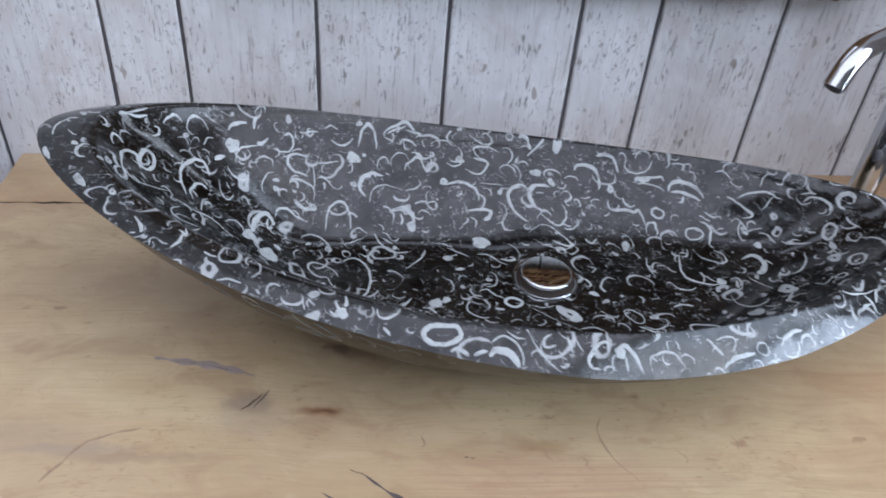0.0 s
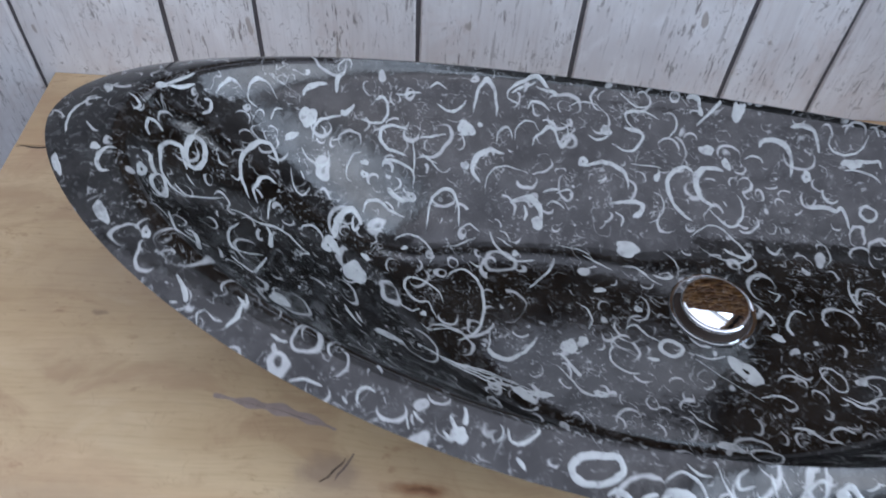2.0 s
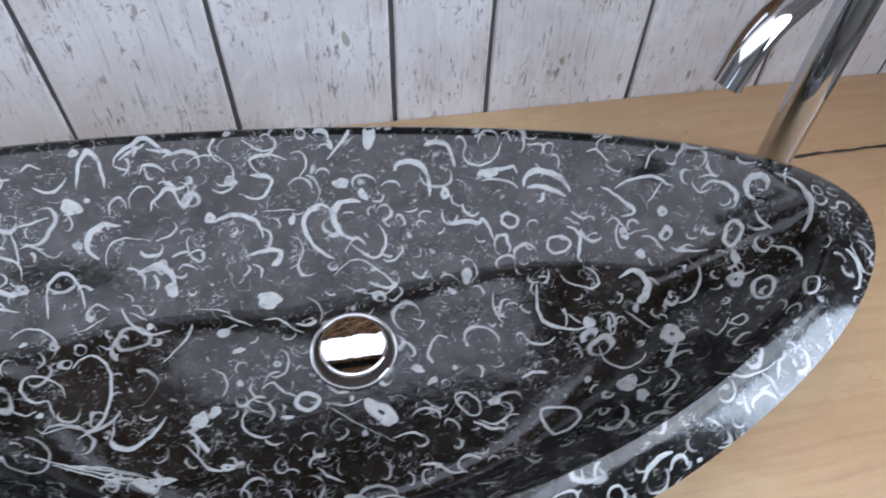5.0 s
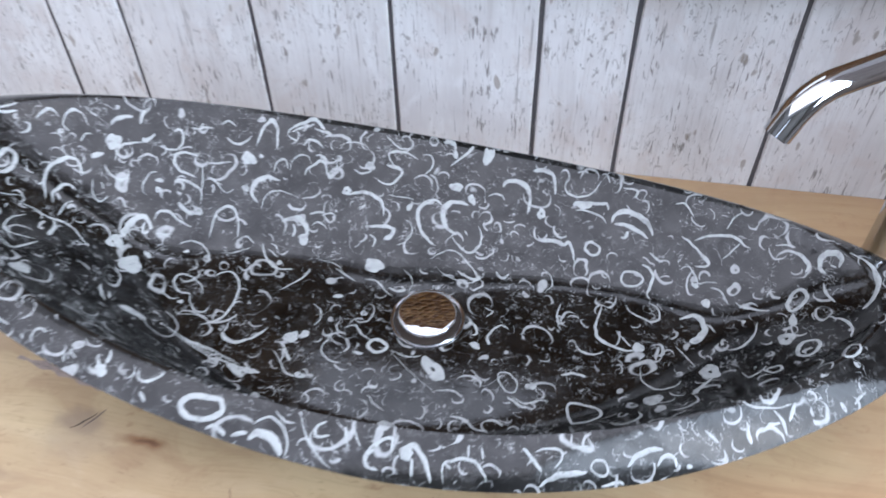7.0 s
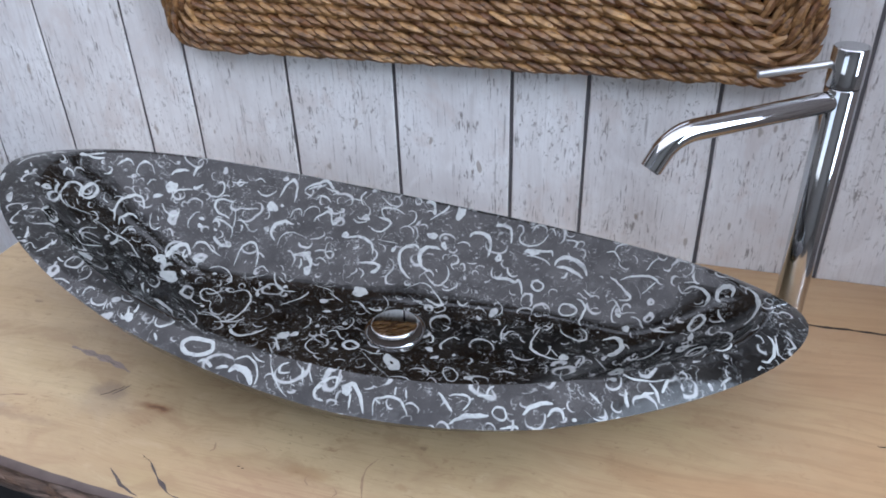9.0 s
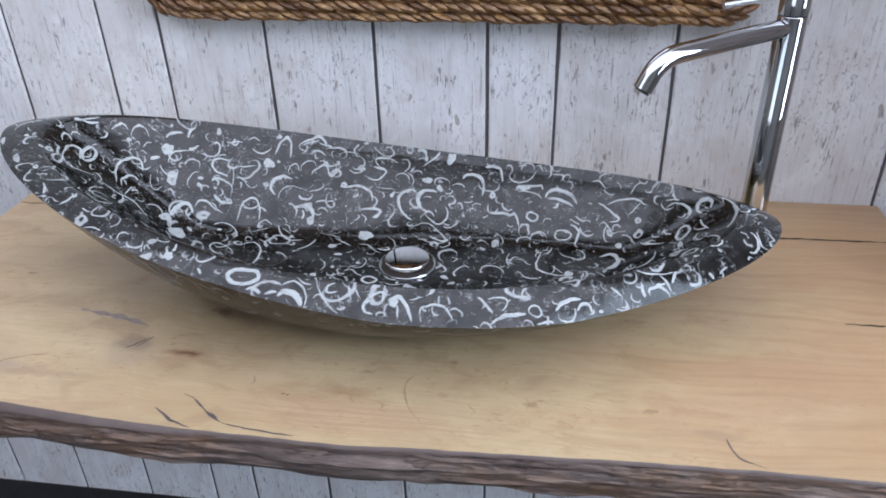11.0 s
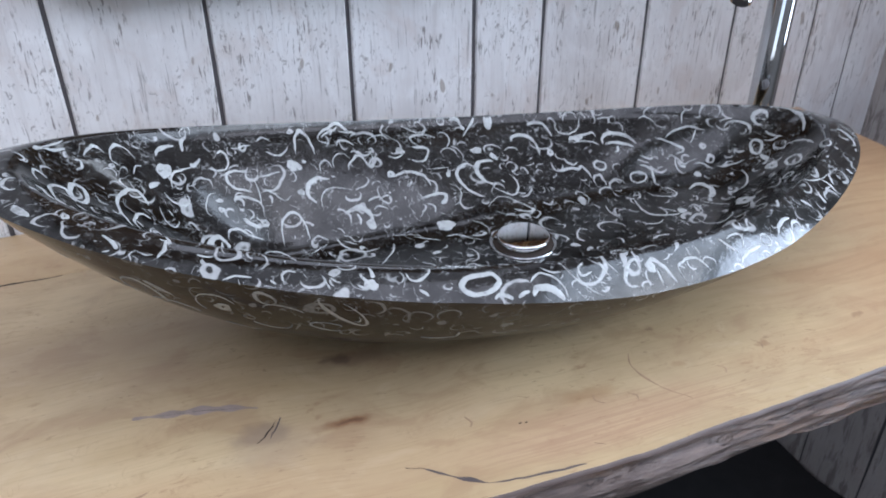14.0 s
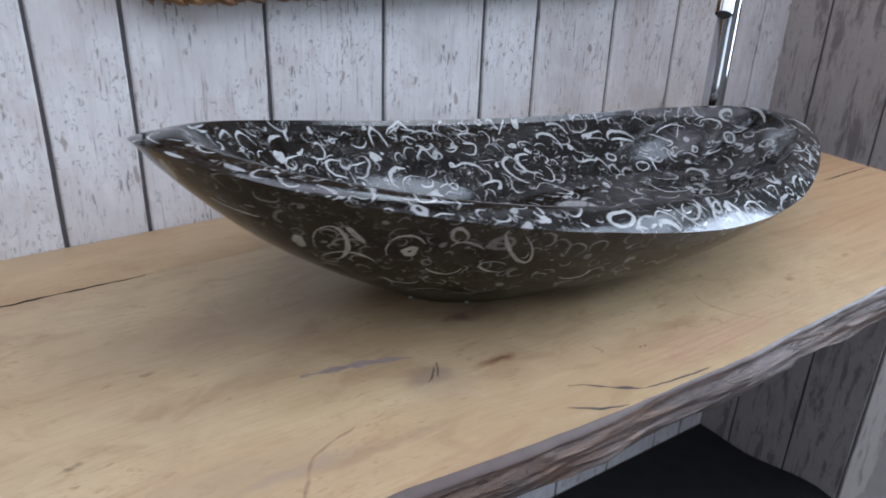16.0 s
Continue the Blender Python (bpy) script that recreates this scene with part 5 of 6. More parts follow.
shell_curve("middle", 0.0021, 0.1873, 0.4907, 0.1932, 0.4873, 0.1965, 0.4794, 0.1925, 0.4768)
shell_curve("even", 0.0030, 0.1096, 0.4529, 0.1123, 0.4582, 0.1202, 0.4582, 0.1254, 0.4530, 0.1208, 0.4470, 0.1142, 0.4469, 0.1096, 0.4529)
shell_disc(0.1668, 0.4371, 0.0098, -0.0120, -0.0059, -0.0053)
shell_curve("middle", 0.0012, 0.1333, 0.4497, 0.1445, 0.4457, 0.1550, 0.4490)
shell_curve("even", 0.0006, 0.1326, 0.4457, 0.1484, 0.4324, 0.1621, 0.4225, 0.1739, 0.4145)
shell_curve("middle", 0.0017, 0.1726, 0.4165, 0.1812, 0.4191, 0.1884, 0.4185, 0.1936, 0.4145)
shell_disc(0.0972, 0.4851, 0.0033, -0.0006, -0.0007, -0.0033)
shell_curve("middle", 0.0012, 0.0513, 0.4872, 0.0591, 0.4820, 0.0624, 0.4722, 0.0585, 0.4643)
shell_curve("middle", 0.0015, 0.0853, 0.4672, 0.0939, 0.4706, 0.1011, 0.4628, 0.1103, 0.4575)
shell_curve("middle", 0.0012, 0.0735, 0.4579, 0.0808, 0.4507, 0.0880, 0.4494)
shell_curve("middle", 0.0017, 0.0768, 0.4533, 0.0722, 0.4453, 0.0755, 0.4361, 0.0847, 0.4308, 0.0919, 0.4309)
shell_disc(0.0703, 0.4999, 0.0052, 0.0014, -0.0000, -0.0026)
shell_disc(0.1031, 0.4429, 0.0046, -0.0006, -0.0000, -0.0020)
shell_curve("middle", 0.0013, 0.1984, 0.5082, 0.2063, 0.5050, 0.2011, 0.4985)
shell_curve("middle", 0.0016, 0.2632, 0.5221, 0.2606, 0.5125, 0.2620, 0.5021, 0.2646, 0.4942)
shell_curve("middle", 0.0014, 0.1214, 0.4038, 0.1280, 0.3972, 0.1378, 0.3913)
shell_curve("middle", 0.0020, 0.1876, 0.3959, 0.1987, 0.3945, 0.2083, 0.3869, 0.2179, 0.3860)
shell_curve("middle", 0.0020, 0.2143, 0.3957, 0.2222, 0.3970, 0.2292, 0.3934)
shell_disc(0.1436, 0.3792, 0.0098, -0.0014, -0.0007, -0.0035)
shell_curve("even", 0.0014, 0.1560, 0.3764, 0.1651, 0.3777, 0.1753, 0.3740, 0.1700, 0.3664, 0.1595, 0.3688, 0.1560, 0.3764)
shell_curve("middle", 0.0011, 0.2218, 0.3728, 0.2327, 0.3699)
shell_curve("middle", 0.0017, 0.2564, 0.3865, 0.2599, 0.3801, 0.2655, 0.3807)
shell_curve("middle", 0.0017, 0.0344, 0.4336, 0.0488, 0.4159, 0.0573, 0.4114, 0.0684, 0.4128)
shell_disc(0.0631, 0.4128, 0.0052, -0.0006, 0.0000, -0.0033)
shell_curve("middle", 0.0012, -0.0557, 0.4330, -0.0355, 0.4250, -0.0150, 0.4187, 0.0060, 0.4117, 0.0196, 0.4040)
shell_disc(0.0112, 0.4078, 0.0091, -0.0044, -0.0012, -0.0042)
shell_curve("middle", 0.0012, -0.0456, 0.4270, -0.0218, 0.4181, -0.0009, 0.4099)
shell_disc(-0.0813, 0.4318, 0.0103, 0.0003, 0.0008, -0.0040)
shell_curve("middle", 0.0020, -0.1108, 0.4446, -0.1056, 0.4364, -0.0980, 0.4282)
shell_curve("middle", 0.0017, -0.1037, 0.4418, -0.0974, 0.4331)
shell_curve("middle", 0.0020, -0.2728, 0.4864, -0.2751, 0.4985, -0.2744, 0.5097, -0.2692, 0.5187, -0.2622, 0.5211)
shell_curve("middle", 0.0016, -0.2642, 0.4970, -0.2583, 0.4918, -0.2550, 0.4909)
shell_disc(-0.2629, 0.5325, 0.0032, -0.0002, 0.0025, -0.0067)
shell_disc(-0.2535, 0.4788, 0.0029, 0.0009, 0.0012, -0.0033)
shell_curve("middle", 0.0026, -0.2424, 0.4803, -0.2479, 0.4784, -0.2496, 0.4699, -0.2465, 0.4626, -0.2404, 0.4622)
shell_curve("middle", 0.0014, -0.2486, 0.5278, -0.2433, 0.5246, -0.2406, 0.5209, -0.2436, 0.5163)
shell_curve("middle", 0.0017, -0.2365, 0.5180, -0.2364, 0.5107, -0.2339, 0.5070)
shell_curve("middle", 0.0017, -0.2376, 0.5166, -0.2336, 0.5190, -0.2284, 0.5158)
shell_curve("even", 0.0031, -0.2144, 0.5225, -0.2082, 0.5223, -0.2058, 0.5128, -0.2077, 0.5025, -0.2128, 0.5014, -0.2159, 0.5110, -0.2144, 0.5225)
shell_curve("middle", 0.0028, -0.2237, 0.4901, -0.2272, 0.5006, -0.2243, 0.5099, -0.2184, 0.5114, -0.2156, 0.5041, -0.2122, 0.4964)
shell_curve("middle", 0.0016, -0.2264, 0.4955, -0.2203, 0.4813, -0.2126, 0.4740, -0.2060, 0.4726)
shell_curve("end", 0.0024, -0.2341, 0.4921, -0.2312, 0.4931, -0.2274, 0.4858, -0.2232, 0.4774)
shell_disc(-0.2288, 0.4746, 0.0033, -0.0032, 0.0004, -0.0068)
shell_curve("even", 0.0021, -0.2244, 0.4761, -0.2212, 0.4803, -0.2157, 0.4706, -0.2145, 0.4623, -0.2210, 0.4660, -0.2244, 0.4761)
shell_curve("middle", 0.0011, -0.2139, 0.4795, -0.2069, 0.4744, -0.1994, 0.4802, -0.1897, 0.4907)
shell_curve("middle", 0.0011, -0.2113, 0.4921, -0.2055, 0.4860)
shell_curve("middle", 0.0015, -0.2322, 0.5438, -0.2244, 0.5530, -0.2177, 0.5610)
shell_disc(-0.2337, 0.5425, 0.0032, 0.0023, 0.0004, -0.0025)
shell_curve("middle", 0.0015, -0.2309, 0.5439, -0.2228, 0.5495, -0.2174, 0.5556)
shell_curve("middle", 0.0021, -0.2121, 0.5512, -0.2081, 0.5518, -0.2078, 0.5465, -0.2115, 0.5411)
shell_curve("middle", 0.0015, -0.2059, 0.5585, -0.2021, 0.5668, -0.1958, 0.5711, -0.1905, 0.5688)
shell_curve("middle", 0.0015, -0.1695, 0.5737, -0.1745, 0.5798, -0.1808, 0.5802, -0.1868, 0.5742, -0.1868, 0.5656, -0.1813, 0.5631)
shell_curve("middle", 0.0012, -0.1707, 0.5849, -0.1651, 0.5840)
shell_disc(-0.1489, 0.5720, 0.0063, 0.0024, 0.0002, -0.0072)
shell_curve("middle", 0.0028, -0.1534, 0.5822, -0.1501, 0.5886, -0.1431, 0.5936, -0.1374, 0.5958)
shell_curve("middle", 0.0028, -0.1310, 0.5923, -0.1308, 0.6009, -0.1263, 0.6062)
shell_curve("middle", 0.0012, -0.1723, 0.5601, -0.1703, 0.5668, -0.1659, 0.5703)
shell_disc(-0.1590, 0.5568, 0.0043, 0.0044, 0.0015, -0.0015)
shell_curve("middle", 0.0015, -0.1454, 0.5595, -0.1438, 0.5697, -0.1357, 0.5766, -0.1265, 0.5808)
shell_curve("middle", 0.0018, -0.1519, 0.5535, -0.1475, 0.5488, -0.1395, 0.5480, -0.1334, 0.5530, -0.1345, 0.5590)
shell_curve("middle", 0.0027, -0.1779, 0.5012, -0.1840, 0.5116, -0.1871, 0.5230, -0.1852, 0.5342, -0.1793, 0.5423, -0.1717, 0.5457, -0.1676, 0.5408, -0.1655, 0.5365)
shell_curve("middle", 0.0023, -0.1736, 0.5006, -0.1770, 0.5102, -0.1749, 0.5195, -0.1703, 0.5239, -0.1655, 0.5229)
shell_curve("middle", 0.0012, -0.1651, 0.4916, -0.1671, 0.5032, -0.1638, 0.5131)
shell_curve("middle", 0.0012, -0.1576, 0.5388, -0.1547, 0.5275, -0.1488, 0.5248, -0.1442, 0.5333)
shell_curve("middle", 0.0012, -0.1479, 0.5350, -0.1520, 0.5400)
shell_curve("middle", 0.0011, -0.1998, 0.5201, -0.1974, 0.5152, -0.1927, 0.5158)
shell_curve("middle", 0.0011, -0.1909, 0.5111, -0.1869, 0.5106, -0.1850, 0.5179)
shell_curve("middle", 0.0016, -0.1781, 0.4749, -0.1810, 0.4610, -0.1760, 0.4475, -0.1683, 0.4479, -0.1606, 0.4544)
shell_curve("middle", 0.0015, -0.1735, 0.4369, -0.1658, 0.4320, -0.1600, 0.4318, -0.1588, 0.4463, -0.1589, 0.4544)
shell_curve("middle", 0.0017, -0.1860, 0.4823, -0.1789, 0.4849, -0.1691, 0.4848, -0.1627, 0.4876, -0.1526, 0.4877, -0.1428, 0.4814, -0.1378, 0.4802)
shell_curve("end", 0.0025, -0.1656, 0.4850, -0.1617, 0.4792, -0.1584, 0.4660)
shell_disc(-0.1283, 0.4981, 0.0037, 0.0057, 0.0038, -0.0060)
shell_curve("middle", 0.0017, -0.2081, 0.4503, -0.1998, 0.4342, -0.1940, 0.4309, -0.1892, 0.4312)
shell_curve("end", 0.0023, -0.1971, 0.4421, -0.1924, 0.4405, -0.1842, 0.4225)
shell_disc(-0.2116, 0.4250, 0.0029, -0.0014, -0.0007, -0.0043)
shell_disc(-0.2376, 0.4342, 0.0028, 0.0030, 0.0050, -0.0069)
shell_disc(-0.2699, 0.4626, 0.0023, 0.0013, 0.0041, -0.0079)
shell_curve("end", 0.0030, -0.1906, 0.4026, -0.1853, 0.3952, -0.1833, 0.3876)
shell_curve("middle", 0.0014, -0.1912, 0.3869, -0.1870, 0.3874)
shell_curve("middle", 0.0023, -0.1602, 0.3765, -0.1554, 0.3833, -0.1541, 0.3929)
shell_curve("middle", 0.0021, -0.1572, 0.3943, -0.1519, 0.3882, -0.1536, 0.3967)
shell_curve("middle", 0.0012, -0.1761, 0.3767, -0.1760, 0.3823, -0.1720, 0.3849)
shell_curve("middle", 0.0009, -0.1716, 0.3845, -0.1669, 0.3802, -0.1623, 0.3792)
shell_curve("middle", 0.0018, -0.1371, 0.3759, -0.1335, 0.3736, -0.1278, 0.3727)
shell_disc(-0.1413, 0.4123, 0.0072, -0.0035, 0.0006, -0.0076)
shell_curve("middle", 0.0016, -0.1253, 0.3533, -0.1168, 0.3547, -0.1076, 0.3526)
shell_curve("middle", 0.0018, -0.0896, 0.3452, -0.0889, 0.3507, -0.0848, 0.3538, -0.0799, 0.3515)
shell_curve("middle", 0.0013, -0.0974, 0.3487, -0.0941, 0.3451)
shell_disc(-0.0358, 0.3351, 0.0057, 0.0006, 0.0001, -0.0043)
shell_curve("end", 0.0024, -0.0406, 0.3440, -0.0374, 0.3372)
shell_curve("end", 0.0024, -0.0335, 0.3493, -0.0323, 0.3395)
shell_curve("end", 0.0020, -0.0441, 0.3361, -0.0394, 0.3324)
shell_curve("middle", 0.0015, -0.0604, 0.3449, -0.0574, 0.3412, -0.0544, 0.3396)
shell_curve("middle", 0.0011, -0.0635, 0.3423, -0.0621, 0.3355)
shell_curve("middle", 0.0020, -0.0111, 0.3413, -0.0087, 0.3347, -0.0029, 0.3340, 0.0048, 0.3388, 0.0062, 0.3416)
shell_curve("middle", 0.0009, -0.0147, 0.3425, -0.0130, 0.3372, -0.0165, 0.3331)
shell_curve("middle", 0.0020, -0.0057, 0.3274, -0.0010, 0.3215)
shell_curve("even", 0.0035, 0.0233, 0.3257, 0.0288, 0.3303, 0.0378, 0.3320, 0.0476, 0.3315, 0.0509, 0.3267, 0.0477, 0.3222, 0.0377, 0.3187, 0.0278, 0.3192, 0.0233, 0.3257)
shell_curve("middle", 0.0011, -0.0613, 0.4346, -0.0381, 0.4266, -0.0112, 0.4203, 0.0158, 0.4118)
shell_curve("middle", 0.0011, -0.0457, 0.4271, -0.0189, 0.4237, 0.0081, 0.4154)
shell_disc(0.0216, 0.4093, 0.0110, -0.0010, -0.0007, -0.0027)
shell_curve("middle", 0.0027, 0.0425, 0.3141, 0.0481, 0.3164, 0.0549, 0.3137, 0.0549, 0.3135)
shell_curve("middle", 0.0030, 0.0602, 0.3129, 0.0649, 0.3159, 0.0701, 0.3170)
shell_curve("middle", 0.0050, 0.0712, 0.3132, 0.0765, 0.3183, 0.0865, 0.3165, 0.0919, 0.3119, 0.0936, 0.3090)
shell_curve("middle", 0.0017, 0.0731, 0.3224, 0.0805, 0.3281, 0.0907, 0.3248, 0.0964, 0.3164, 0.0968, 0.3095)
shell_curve("middle", 0.0013, 0.0850, 0.3318, 0.0920, 0.3280, 0.0994, 0.3269)
shell_curve("middle", 0.0013, 0.1021, 0.3325, 0.1073, 0.3226, 0.1163, 0.3136, 0.1263, 0.3086)
shell_curve("middle", 0.0020, 0.1192, 0.3323, 0.1134, 0.3278, 0.1146, 0.3231, 0.1228, 0.3249)
shell_curve("middle", 0.0020, 0.1318, 0.3315, 0.1354, 0.3211)
shell_curve("middle", 0.0013, 0.1378, 0.3307, 0.1430, 0.3224)
shell_curve("middle", 0.0026, 0.1629, 0.3231, 0.1625, 0.3304, 0.1571, 0.3284, 0.1497, 0.3221, 0.1474, 0.3162, 0.1507, 0.3131, 0.1564, 0.3132)
shell_disc(0.1729, 0.3246, 0.0053, 0.0008, 0.0011, -0.0037)
shell_curve("middle", 0.0036, 0.1700, 0.3210, 0.1715, 0.3267, 0.1782, 0.3291, 0.1851, 0.3225, 0.1907, 0.3135)
shell_curve("middle", 0.0019, 0.1771, 0.3226, 0.1779, 0.3140)
shell_curve("middle", 0.0016, 0.1982, 0.3134, 0.1973, 0.3231, 0.2060, 0.3276, 0.2166, 0.3285, 0.2231, 0.3239, 0.2256, 0.3201)
shell_curve("middle", 0.0013, 0.1980, 0.3235, 0.2025, 0.3228)
shell_curve("middle", 0.0016, 0.2122, 0.3362, 0.2121, 0.3300)
shell_curve("middle", 0.0013, 0.2197, 0.3369, 0.2220, 0.3306)
shell_curve("middle", 0.0023, 0.2461, 0.3415, 0.2523, 0.3376, 0.2598, 0.3325)
shell_curve("middle", 0.0016, 0.2537, 0.3415, 0.2638, 0.3450, 0.2703, 0.3457, 0.2714, 0.3406, 0.2677, 0.3357)
shell_curve("middle", 0.0029, 0.2588, 0.3241, 0.2687, 0.3317, 0.2785, 0.3356, 0.2894, 0.3386)
shell_curve("middle", 0.0013, 0.2769, 0.3481, 0.2894, 0.3516)
shell_curve("even", 0.0013, 0.2913, 0.3407, 0.2924, 0.3449, 0.2991, 0.3463, 0.3017, 0.3418, 0.2980, 0.3387, 0.2913, 0.3407)
shell_curve("middle", 0.0030, 0.3145, 0.3471, 0.3197, 0.3538, 0.3298, 0.3597, 0.3365, 0.3614)
shell_curve("middle", 0.0024, 0.3336, 0.3522, 0.3369, 0.3574, 0.3436, 0.3592, 0.3473, 0.3542)
shell_curve("middle", 0.0017, 0.2987, 0.3336, 0.3092, 0.3382, 0.3155, 0.3384)
shell_curve("middle", 0.0024, 0.3529, 0.3558, 0.3572, 0.3576)
shell_curve("middle", 0.0021, 0.3631, 0.3780, 0.3732, 0.3734)
shell_curve("middle", 0.0028, 0.3908, 0.3898, 0.3933, 0.3813, 0.3952, 0.3782)
shell_curve("middle", 0.0025, 0.4090, 0.4012, 0.4158, 0.3955, 0.4190, 0.3888)
shell_curve("middle", 0.0025, 0.4239, 0.4093, 0.4202, 0.3967)
shell_curve("middle", 0.0021, 0.4028, 0.3871, 0.4072, 0.3921, 0.4139, 0.3948)
shell_curve("middle", 0.0029, 0.4560, 0.4179, 0.4605, 0.4132)
shell_curve("middle", 0.0027, 0.5035, 0.4832, 0.5079, 0.4787, 0.5096, 0.4660, 0.5057, 0.4571, 0.4986, 0.4537)
shell_curve("middle", 0.0020, 0.5106, 0.4857, 0.5115, 0.4720, 0.5133, 0.4651)
shell_curve("middle", 0.0033, 0.4831, 0.5569, 0.4941, 0.5479, 0.4986, 0.5309, 0.4953, 0.5169, 0.4866, 0.5066)
shell_curve("middle", 0.0021, 0.4662, 0.5383, 0.4669, 0.5288, 0.4724, 0.5187)
shell_curve("middle", 0.0020, 0.4674, 0.5027, 0.4733, 0.4997, 0.4765, 0.4888, 0.4728, 0.4772)
shell_curve("even", 0.0019, 0.4609, 0.4520, 0.4686, 0.4652, 0.4736, 0.4605, 0.4679, 0.4521, 0.4609, 0.4520)
shell_curve("middle", 0.0019, 0.4667, 0.4191, 0.4696, 0.4246, 0.4747, 0.4293)
shell_arc(-0.0534, 0.8244, 0.0097, -0.001, 0.0132, -0.0188, 0, 360, 0.004, side=True)
shell_arc(-0.1287, 0.8216, 0.0121, 0.001, -0.0086, 0.0185, 20, 200, 0.003, side=True)
shell_disc(-0.127, 0.8217, 0.0051, 0.0038, 0.0035, -0.0058, side=True)
shell_arc(-0.1746, 0.8251, 0.0058, 0.0069, 0.0119, -0.0218, 0, 360, 0.003, side=True)
shell_disc(-0.1913, 0.8226, 0.0047, -0.0014, 0.0036, -0.0087, side=True)
shell_disc(-0.1656, 0.8389, 0.0087, -0.0084, 0.0001, -0.0034, side=True)
shell_arc(-0.1016, 0.84, 0.0056, -0.0002, 0.0036, -0.0072, 0, 360, 0.004, side=True)
shell_arc(-0.0896, 0.8228, 0.0117, -0.0005, -0.0049, 0.0093, 0, 160, 0.0025, side=True)
shell_arc(-0.1566, 0.8035, 0.0143, 0.0005, -0.006, 0.0124, 0, 180, 0.0025, side=True)
shell_arc(0.0165, 0.7802, 0.0127, 0.0029, 0.0083, -0.0082, 0, 180, 0.003, side=True)
shell_arc(-0.0965, 0.8011, 0.0113, 0.0002, 0.0057, -0.01, 0, 180, 0.0025, side=True)
shell_arc(-0.0611, 0.8006, 0.0095, -0.0007, 0.0049, -0.0078, 0, 360, 0.002, side=True)
shell_arc(-0.1143, 0.7808, 0.012, -0.0021, 0.0048, -0.008, 0, 180, 0.002, side=True)
shell_arc(-0.2329, 0.853, 0.0125, -0.0048, 0.0016, -0.004, 0, 180, 0.002, side=True)
shell_disc(-0.266, 0.8725, 0.0101, -0.0155, 0.0039, -0.0098, side=True)

# ---------------------------------------------------------------- cracks in the oak
def crack(x0, y0, x1, y1, bend, wide, mat, wiggle=0.0015):
    """A tapering split from (x0, y0) to (x1, y1), lying in the face of the slab."""
    bm = bmesh.new()
    n = 26
    a, b = Vector((x0, y0, 0)), Vector((x1, y1, 0))
    side = (b - a).normalized().cross(Vector((0, 0, 1)))
    rows = []
    for i in range(n + 1):
        s = i / n
        p = a.lerp(b, s) + side * (bend * math.sin(math.pi * s) + wiggle * noise.noise(Vector((x0 * 50 + s * 5, y0 * 50, 0))))
        w = wide * 0.75 * (math.sin(math.pi * (0.04 + 0.92 * s)) ** 0.8) * (1 + 0.5 * noise.noise(Vector((s * 9, x0 * 30, 2))))
        rows.append([bm.verts.new((p.x + side.x * w * k, p.y + side.y * w * k, TOP + z)) for k, z in ((-0.5, 0.0001), (0, 0.0003), (0.5, 0.0001))])
    for r, s in zip(rows, rows[1:]):
        for k in range(2):
            bm.faces.new((r[k], r[k + 1], s[k + 1], s[k]))
    return part("crack", bm, mat, worktop)


def bowed(points, wide, mat, wiggle=0.0012):
    """A split that runs through several points in a soft line."""
    bm = bmesh.new()
    pts = [Vector((x, y, 0)) for x, y in points]
    way = [pts[0]] + pts + [pts[-1]]
    line = []
    for a, b, c, d in zip(way, way[1:], way[2:], way[3:]):
        for k in range(12):
            u = k / 12
            line.append(0.5 * (2 * b + (c - a) * u + (2 * a - 5 * b + 4 * c - d) * u * u + (3 * b - a - 3 * c + d) * u ** 3))
    line.append(pts[-1])
    rows = []
    for i, p in enumerate(line):
        s = i / (len(line) - 1)
        d = (line[min(i + 1, len(line) - 1)] - line[max(i - 1, 0)]).normalized()
        side = d.cross(Vector((0, 0, 1)))
        q = p + side * wiggle * noise.noise(Vector((p.x * 120, p.y * 120, 0)))
        w = wide * (math.sin(math.pi * (0.05 + 0.9 * s)) ** 0.7) * max(0.12, 0.85 + 1.0 * noise.noise(Vector((p.x * 70, p.y * 70, 5))))
        rows.append([bm.verts.new((q.x + side.x * w * k, q.y + side.y * w * k, TOP + z)) for k, z in ((-0.5, 0.0001), (0, 0.0003), (0.5, 0.0001))])
    for r, s in zip(rows, rows[1:]):
        for k in range(2):
            bm.faces.new((r[k], r[k + 1], s[k + 1], s[k]))
    return part("crack", bm, mat, worktop)


SCRATCH = plain("brown_mark", (0.36, 0.235, 0.145), 0.6, 0.0, 140.0, 0.4)
SMOKY = plain("smoky_split", (0.10, 0.078, 0.072), 0.7, 0.0, 110.0, 0.5)
bowed(((-0.205, 0.4165), (-0.17, 0.4105), (-0.14, 0.404), (-0.115, 0.395)), 0.0085, GREY_SPLIT, 0.0006)
bowed(((-0.19, 0.4135), (-0.156, 0.407), (-0.125, 0.3985)), 0.0016, SMOKY, 0.0006)
bowed(((-0.122, 0.357), (-0.114, 0.364), (-0.106, 0.375)), 0.0012, DARK)
bowed(((-0.112, 0.359), (-0.106, 0.368), (-0.101, 0.379)), 0.0012, SMOKY)
bowed(((-0.2499, 0.3037), (-0.234, 0.326), (-0.197, 0.339)), 0.0030, SCRATCH)
bowed(((-0.26, 0.288), (-0.2499, 0.3037), (-0.246, 0.312)), 0.0022, SCRATCH)
bowed(((-0.0489, 0.2759), (-0.028, 0.262), (-0.0057, 0.2535)), 0.0028, SMOKY)
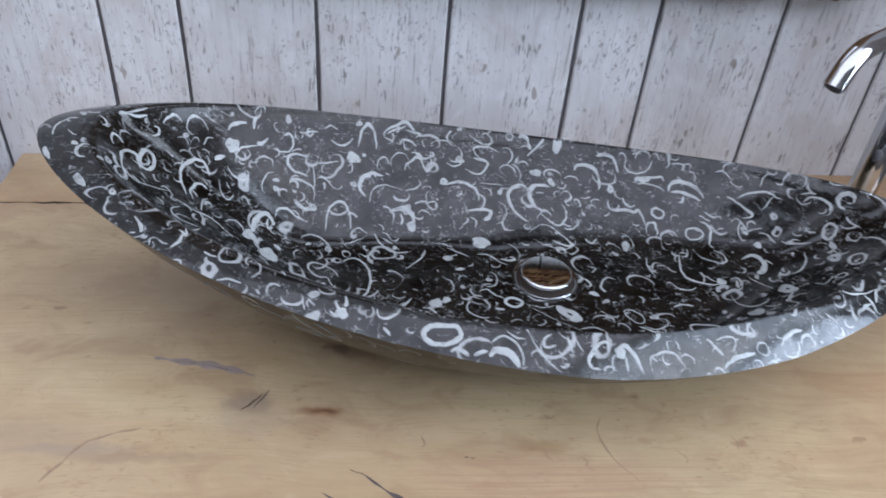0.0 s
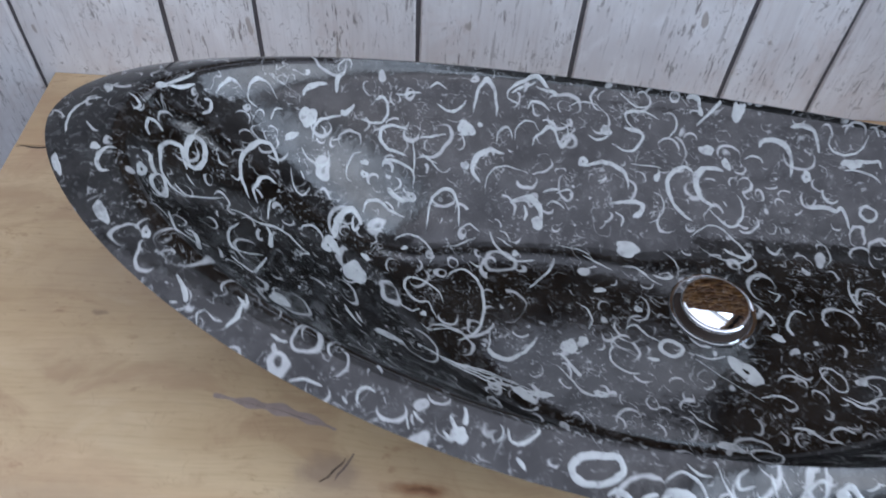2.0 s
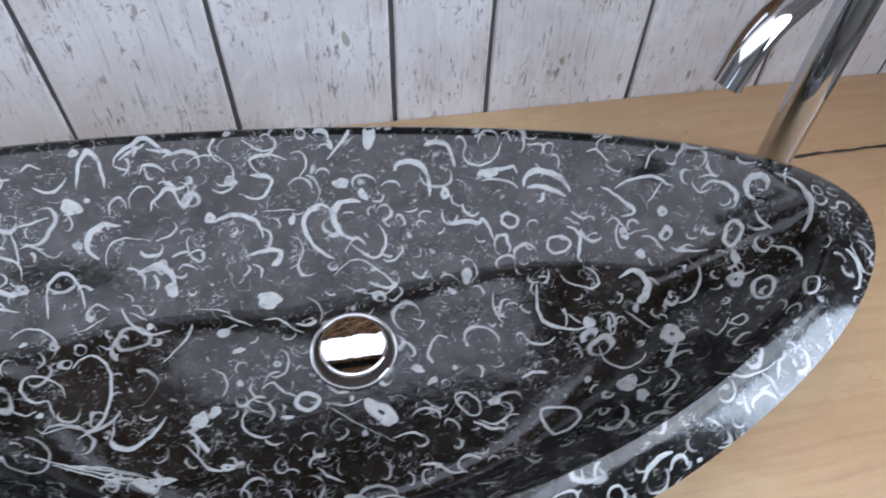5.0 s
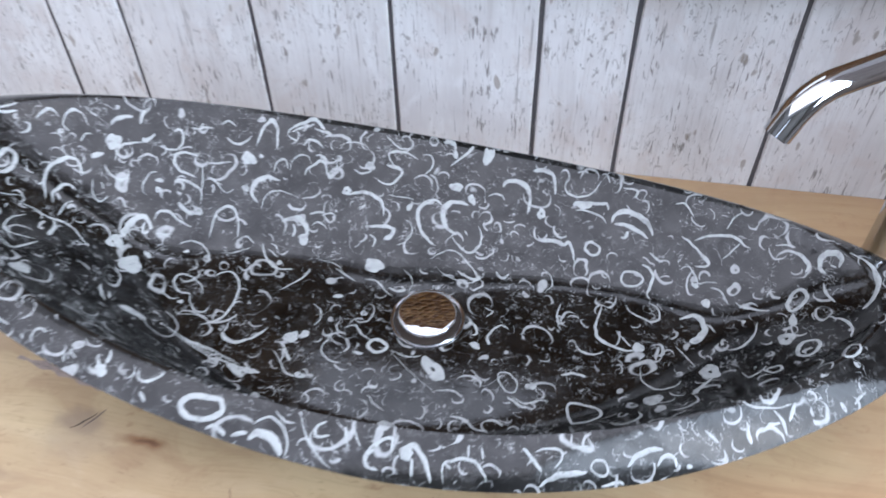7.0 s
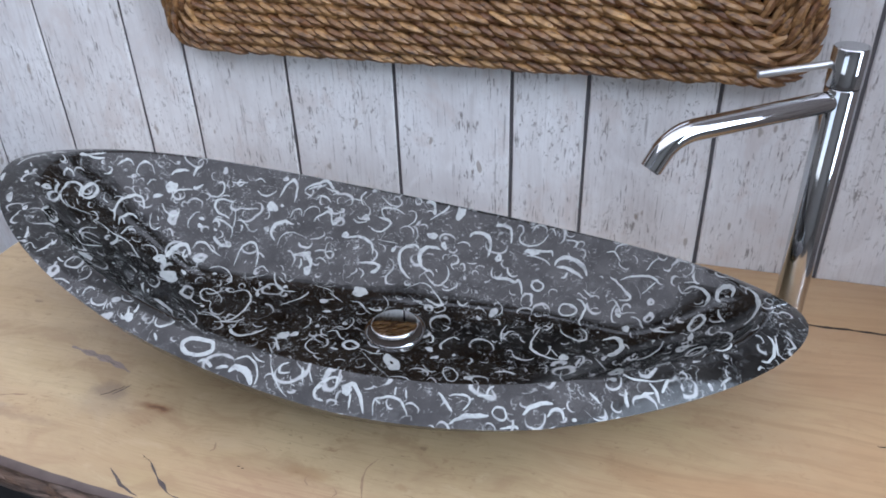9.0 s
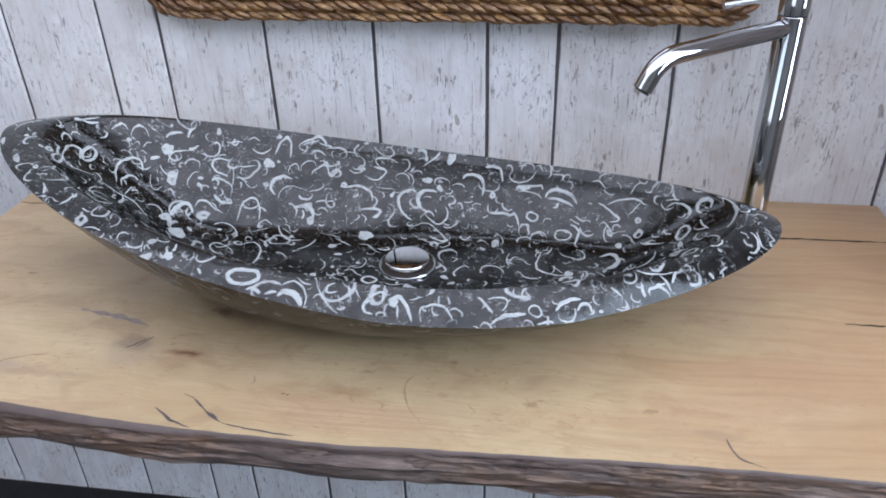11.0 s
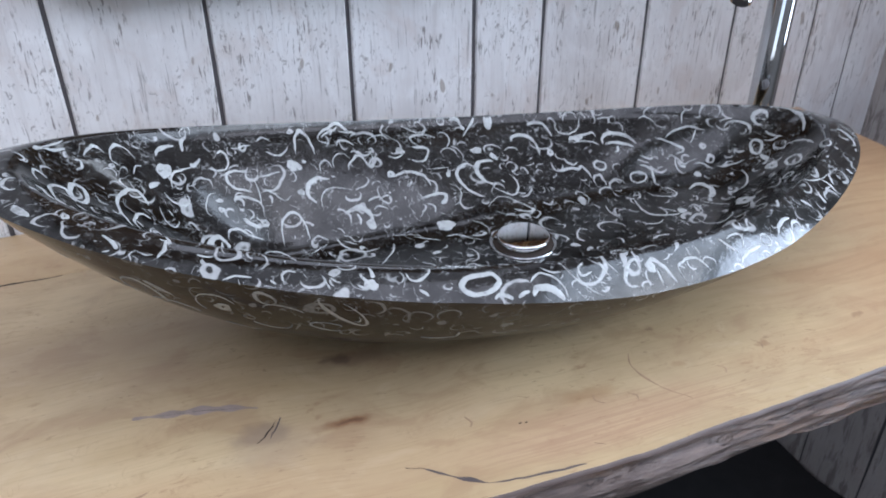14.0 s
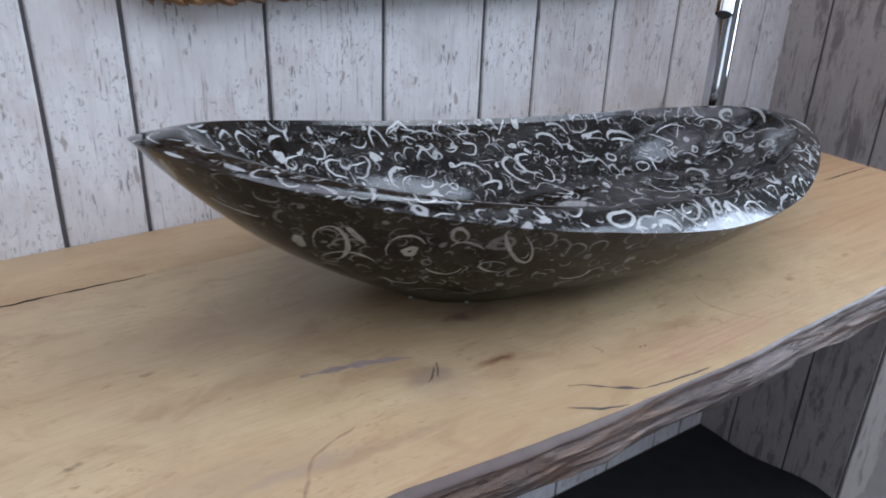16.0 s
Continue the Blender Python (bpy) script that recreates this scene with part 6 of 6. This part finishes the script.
bowed(((-0.03, 0.297), (-0.024, 0.2945), (-0.0172, 0.2912)), 0.0013, DARK)
bowed(((-0.0172, 0.2912), (0.0072, 0.2714), (0.0296, 0.2615), (0.09, 0.2545)), 0.0034, SMOKY)
bowed(((0.4665, 0.296), (0.4685, 0.286), (0.4745, 0.274), (0.4931, 0.2655)), 0.0020, SMOKY)
bowed(((0.1835, 0.349), (0.1775, 0.334), (0.1805, 0.3135), (0.20, 0.283)), 0.0016, SCRATCH)
for pts in (((0.131, 0.316), (0.129, 0.310), (0.134, 0.304)), ((0.157, 0.308), (0.162, 0.303), (0.160, 0.298)), ((0.291, 0.328), (0.296, 0.320), (0.293, 0.314)), ((0.027, 0.329), (0.031, 0.322), (0.028, 0.317)), ((0.345, 0.322), (0.352, 0.317)), ((0.105, 0.271), (0.112, 0.267)), ((0.218, 0.396), (0.224, 0.393)), ((0.24, 0.312), (0.246, 0.305), (0.243, 0.30)), ((0.075, 0.335), (0.083, 0.331))):
    bowed(pts, 0.0011, SCRATCH)
bowed(((-0.435, 0.652), (-0.388, 0.652), (-0.332, 0.653), (-0.262, 0.652)), 0.0036, DARK, 0.002)
bowed(((0.50, 0.6545), (0.58, 0.6555), (0.66, 0.6570), (0.734, 0.6575)), 0.0042, DARK, 0.0016)
bowed(((0.615, 0.479), (0.66, 0.480), (0.735, 0.482)), 0.0030, DARK)
for x, y, w in ((0.0625, 0.3075, 0.0016), (0.067, 0.3065, 0.0014)):
    crack(x, y, x + 0.0028, y + 0.0006, 0, w, DARK, 0.0)

# crumbs of white sealant squeezed out under the foot of the basin
SEALANT = plain("white_sealant", (0.72, 0.71, 0.68), 0.35, 0.0, 200.0, 0.2)
for x, y, size in ((-0.0610, 0.4815, 0.0022), (-0.044, 0.4655, 0.0018), (-0.0185, 0.4478, 0.0042), (-0.011, 0.4445, 0.0020), (0.030, 0.4315, 0.0024), (0.036, 0.4305, 0.0014)):
    bm = bmesh.new()
    bmesh.ops.create_icosphere(bm, subdivisions=2, radius=1.0)
    for v in bm.verts:
        v.co *= 1 + 0.35 * noise.noise(v.co * 1.7 + Vector((x * 90, 0, 0)))
        v.co = Vector((x + v.co.x * size * 1.7, y + v.co.y * size * 0.7, TOP + 0.0003 + (v.co.z + 1.0) * size * 0.45))
    part("sealant", bm, SEALANT, basin, "white blob of sealant")
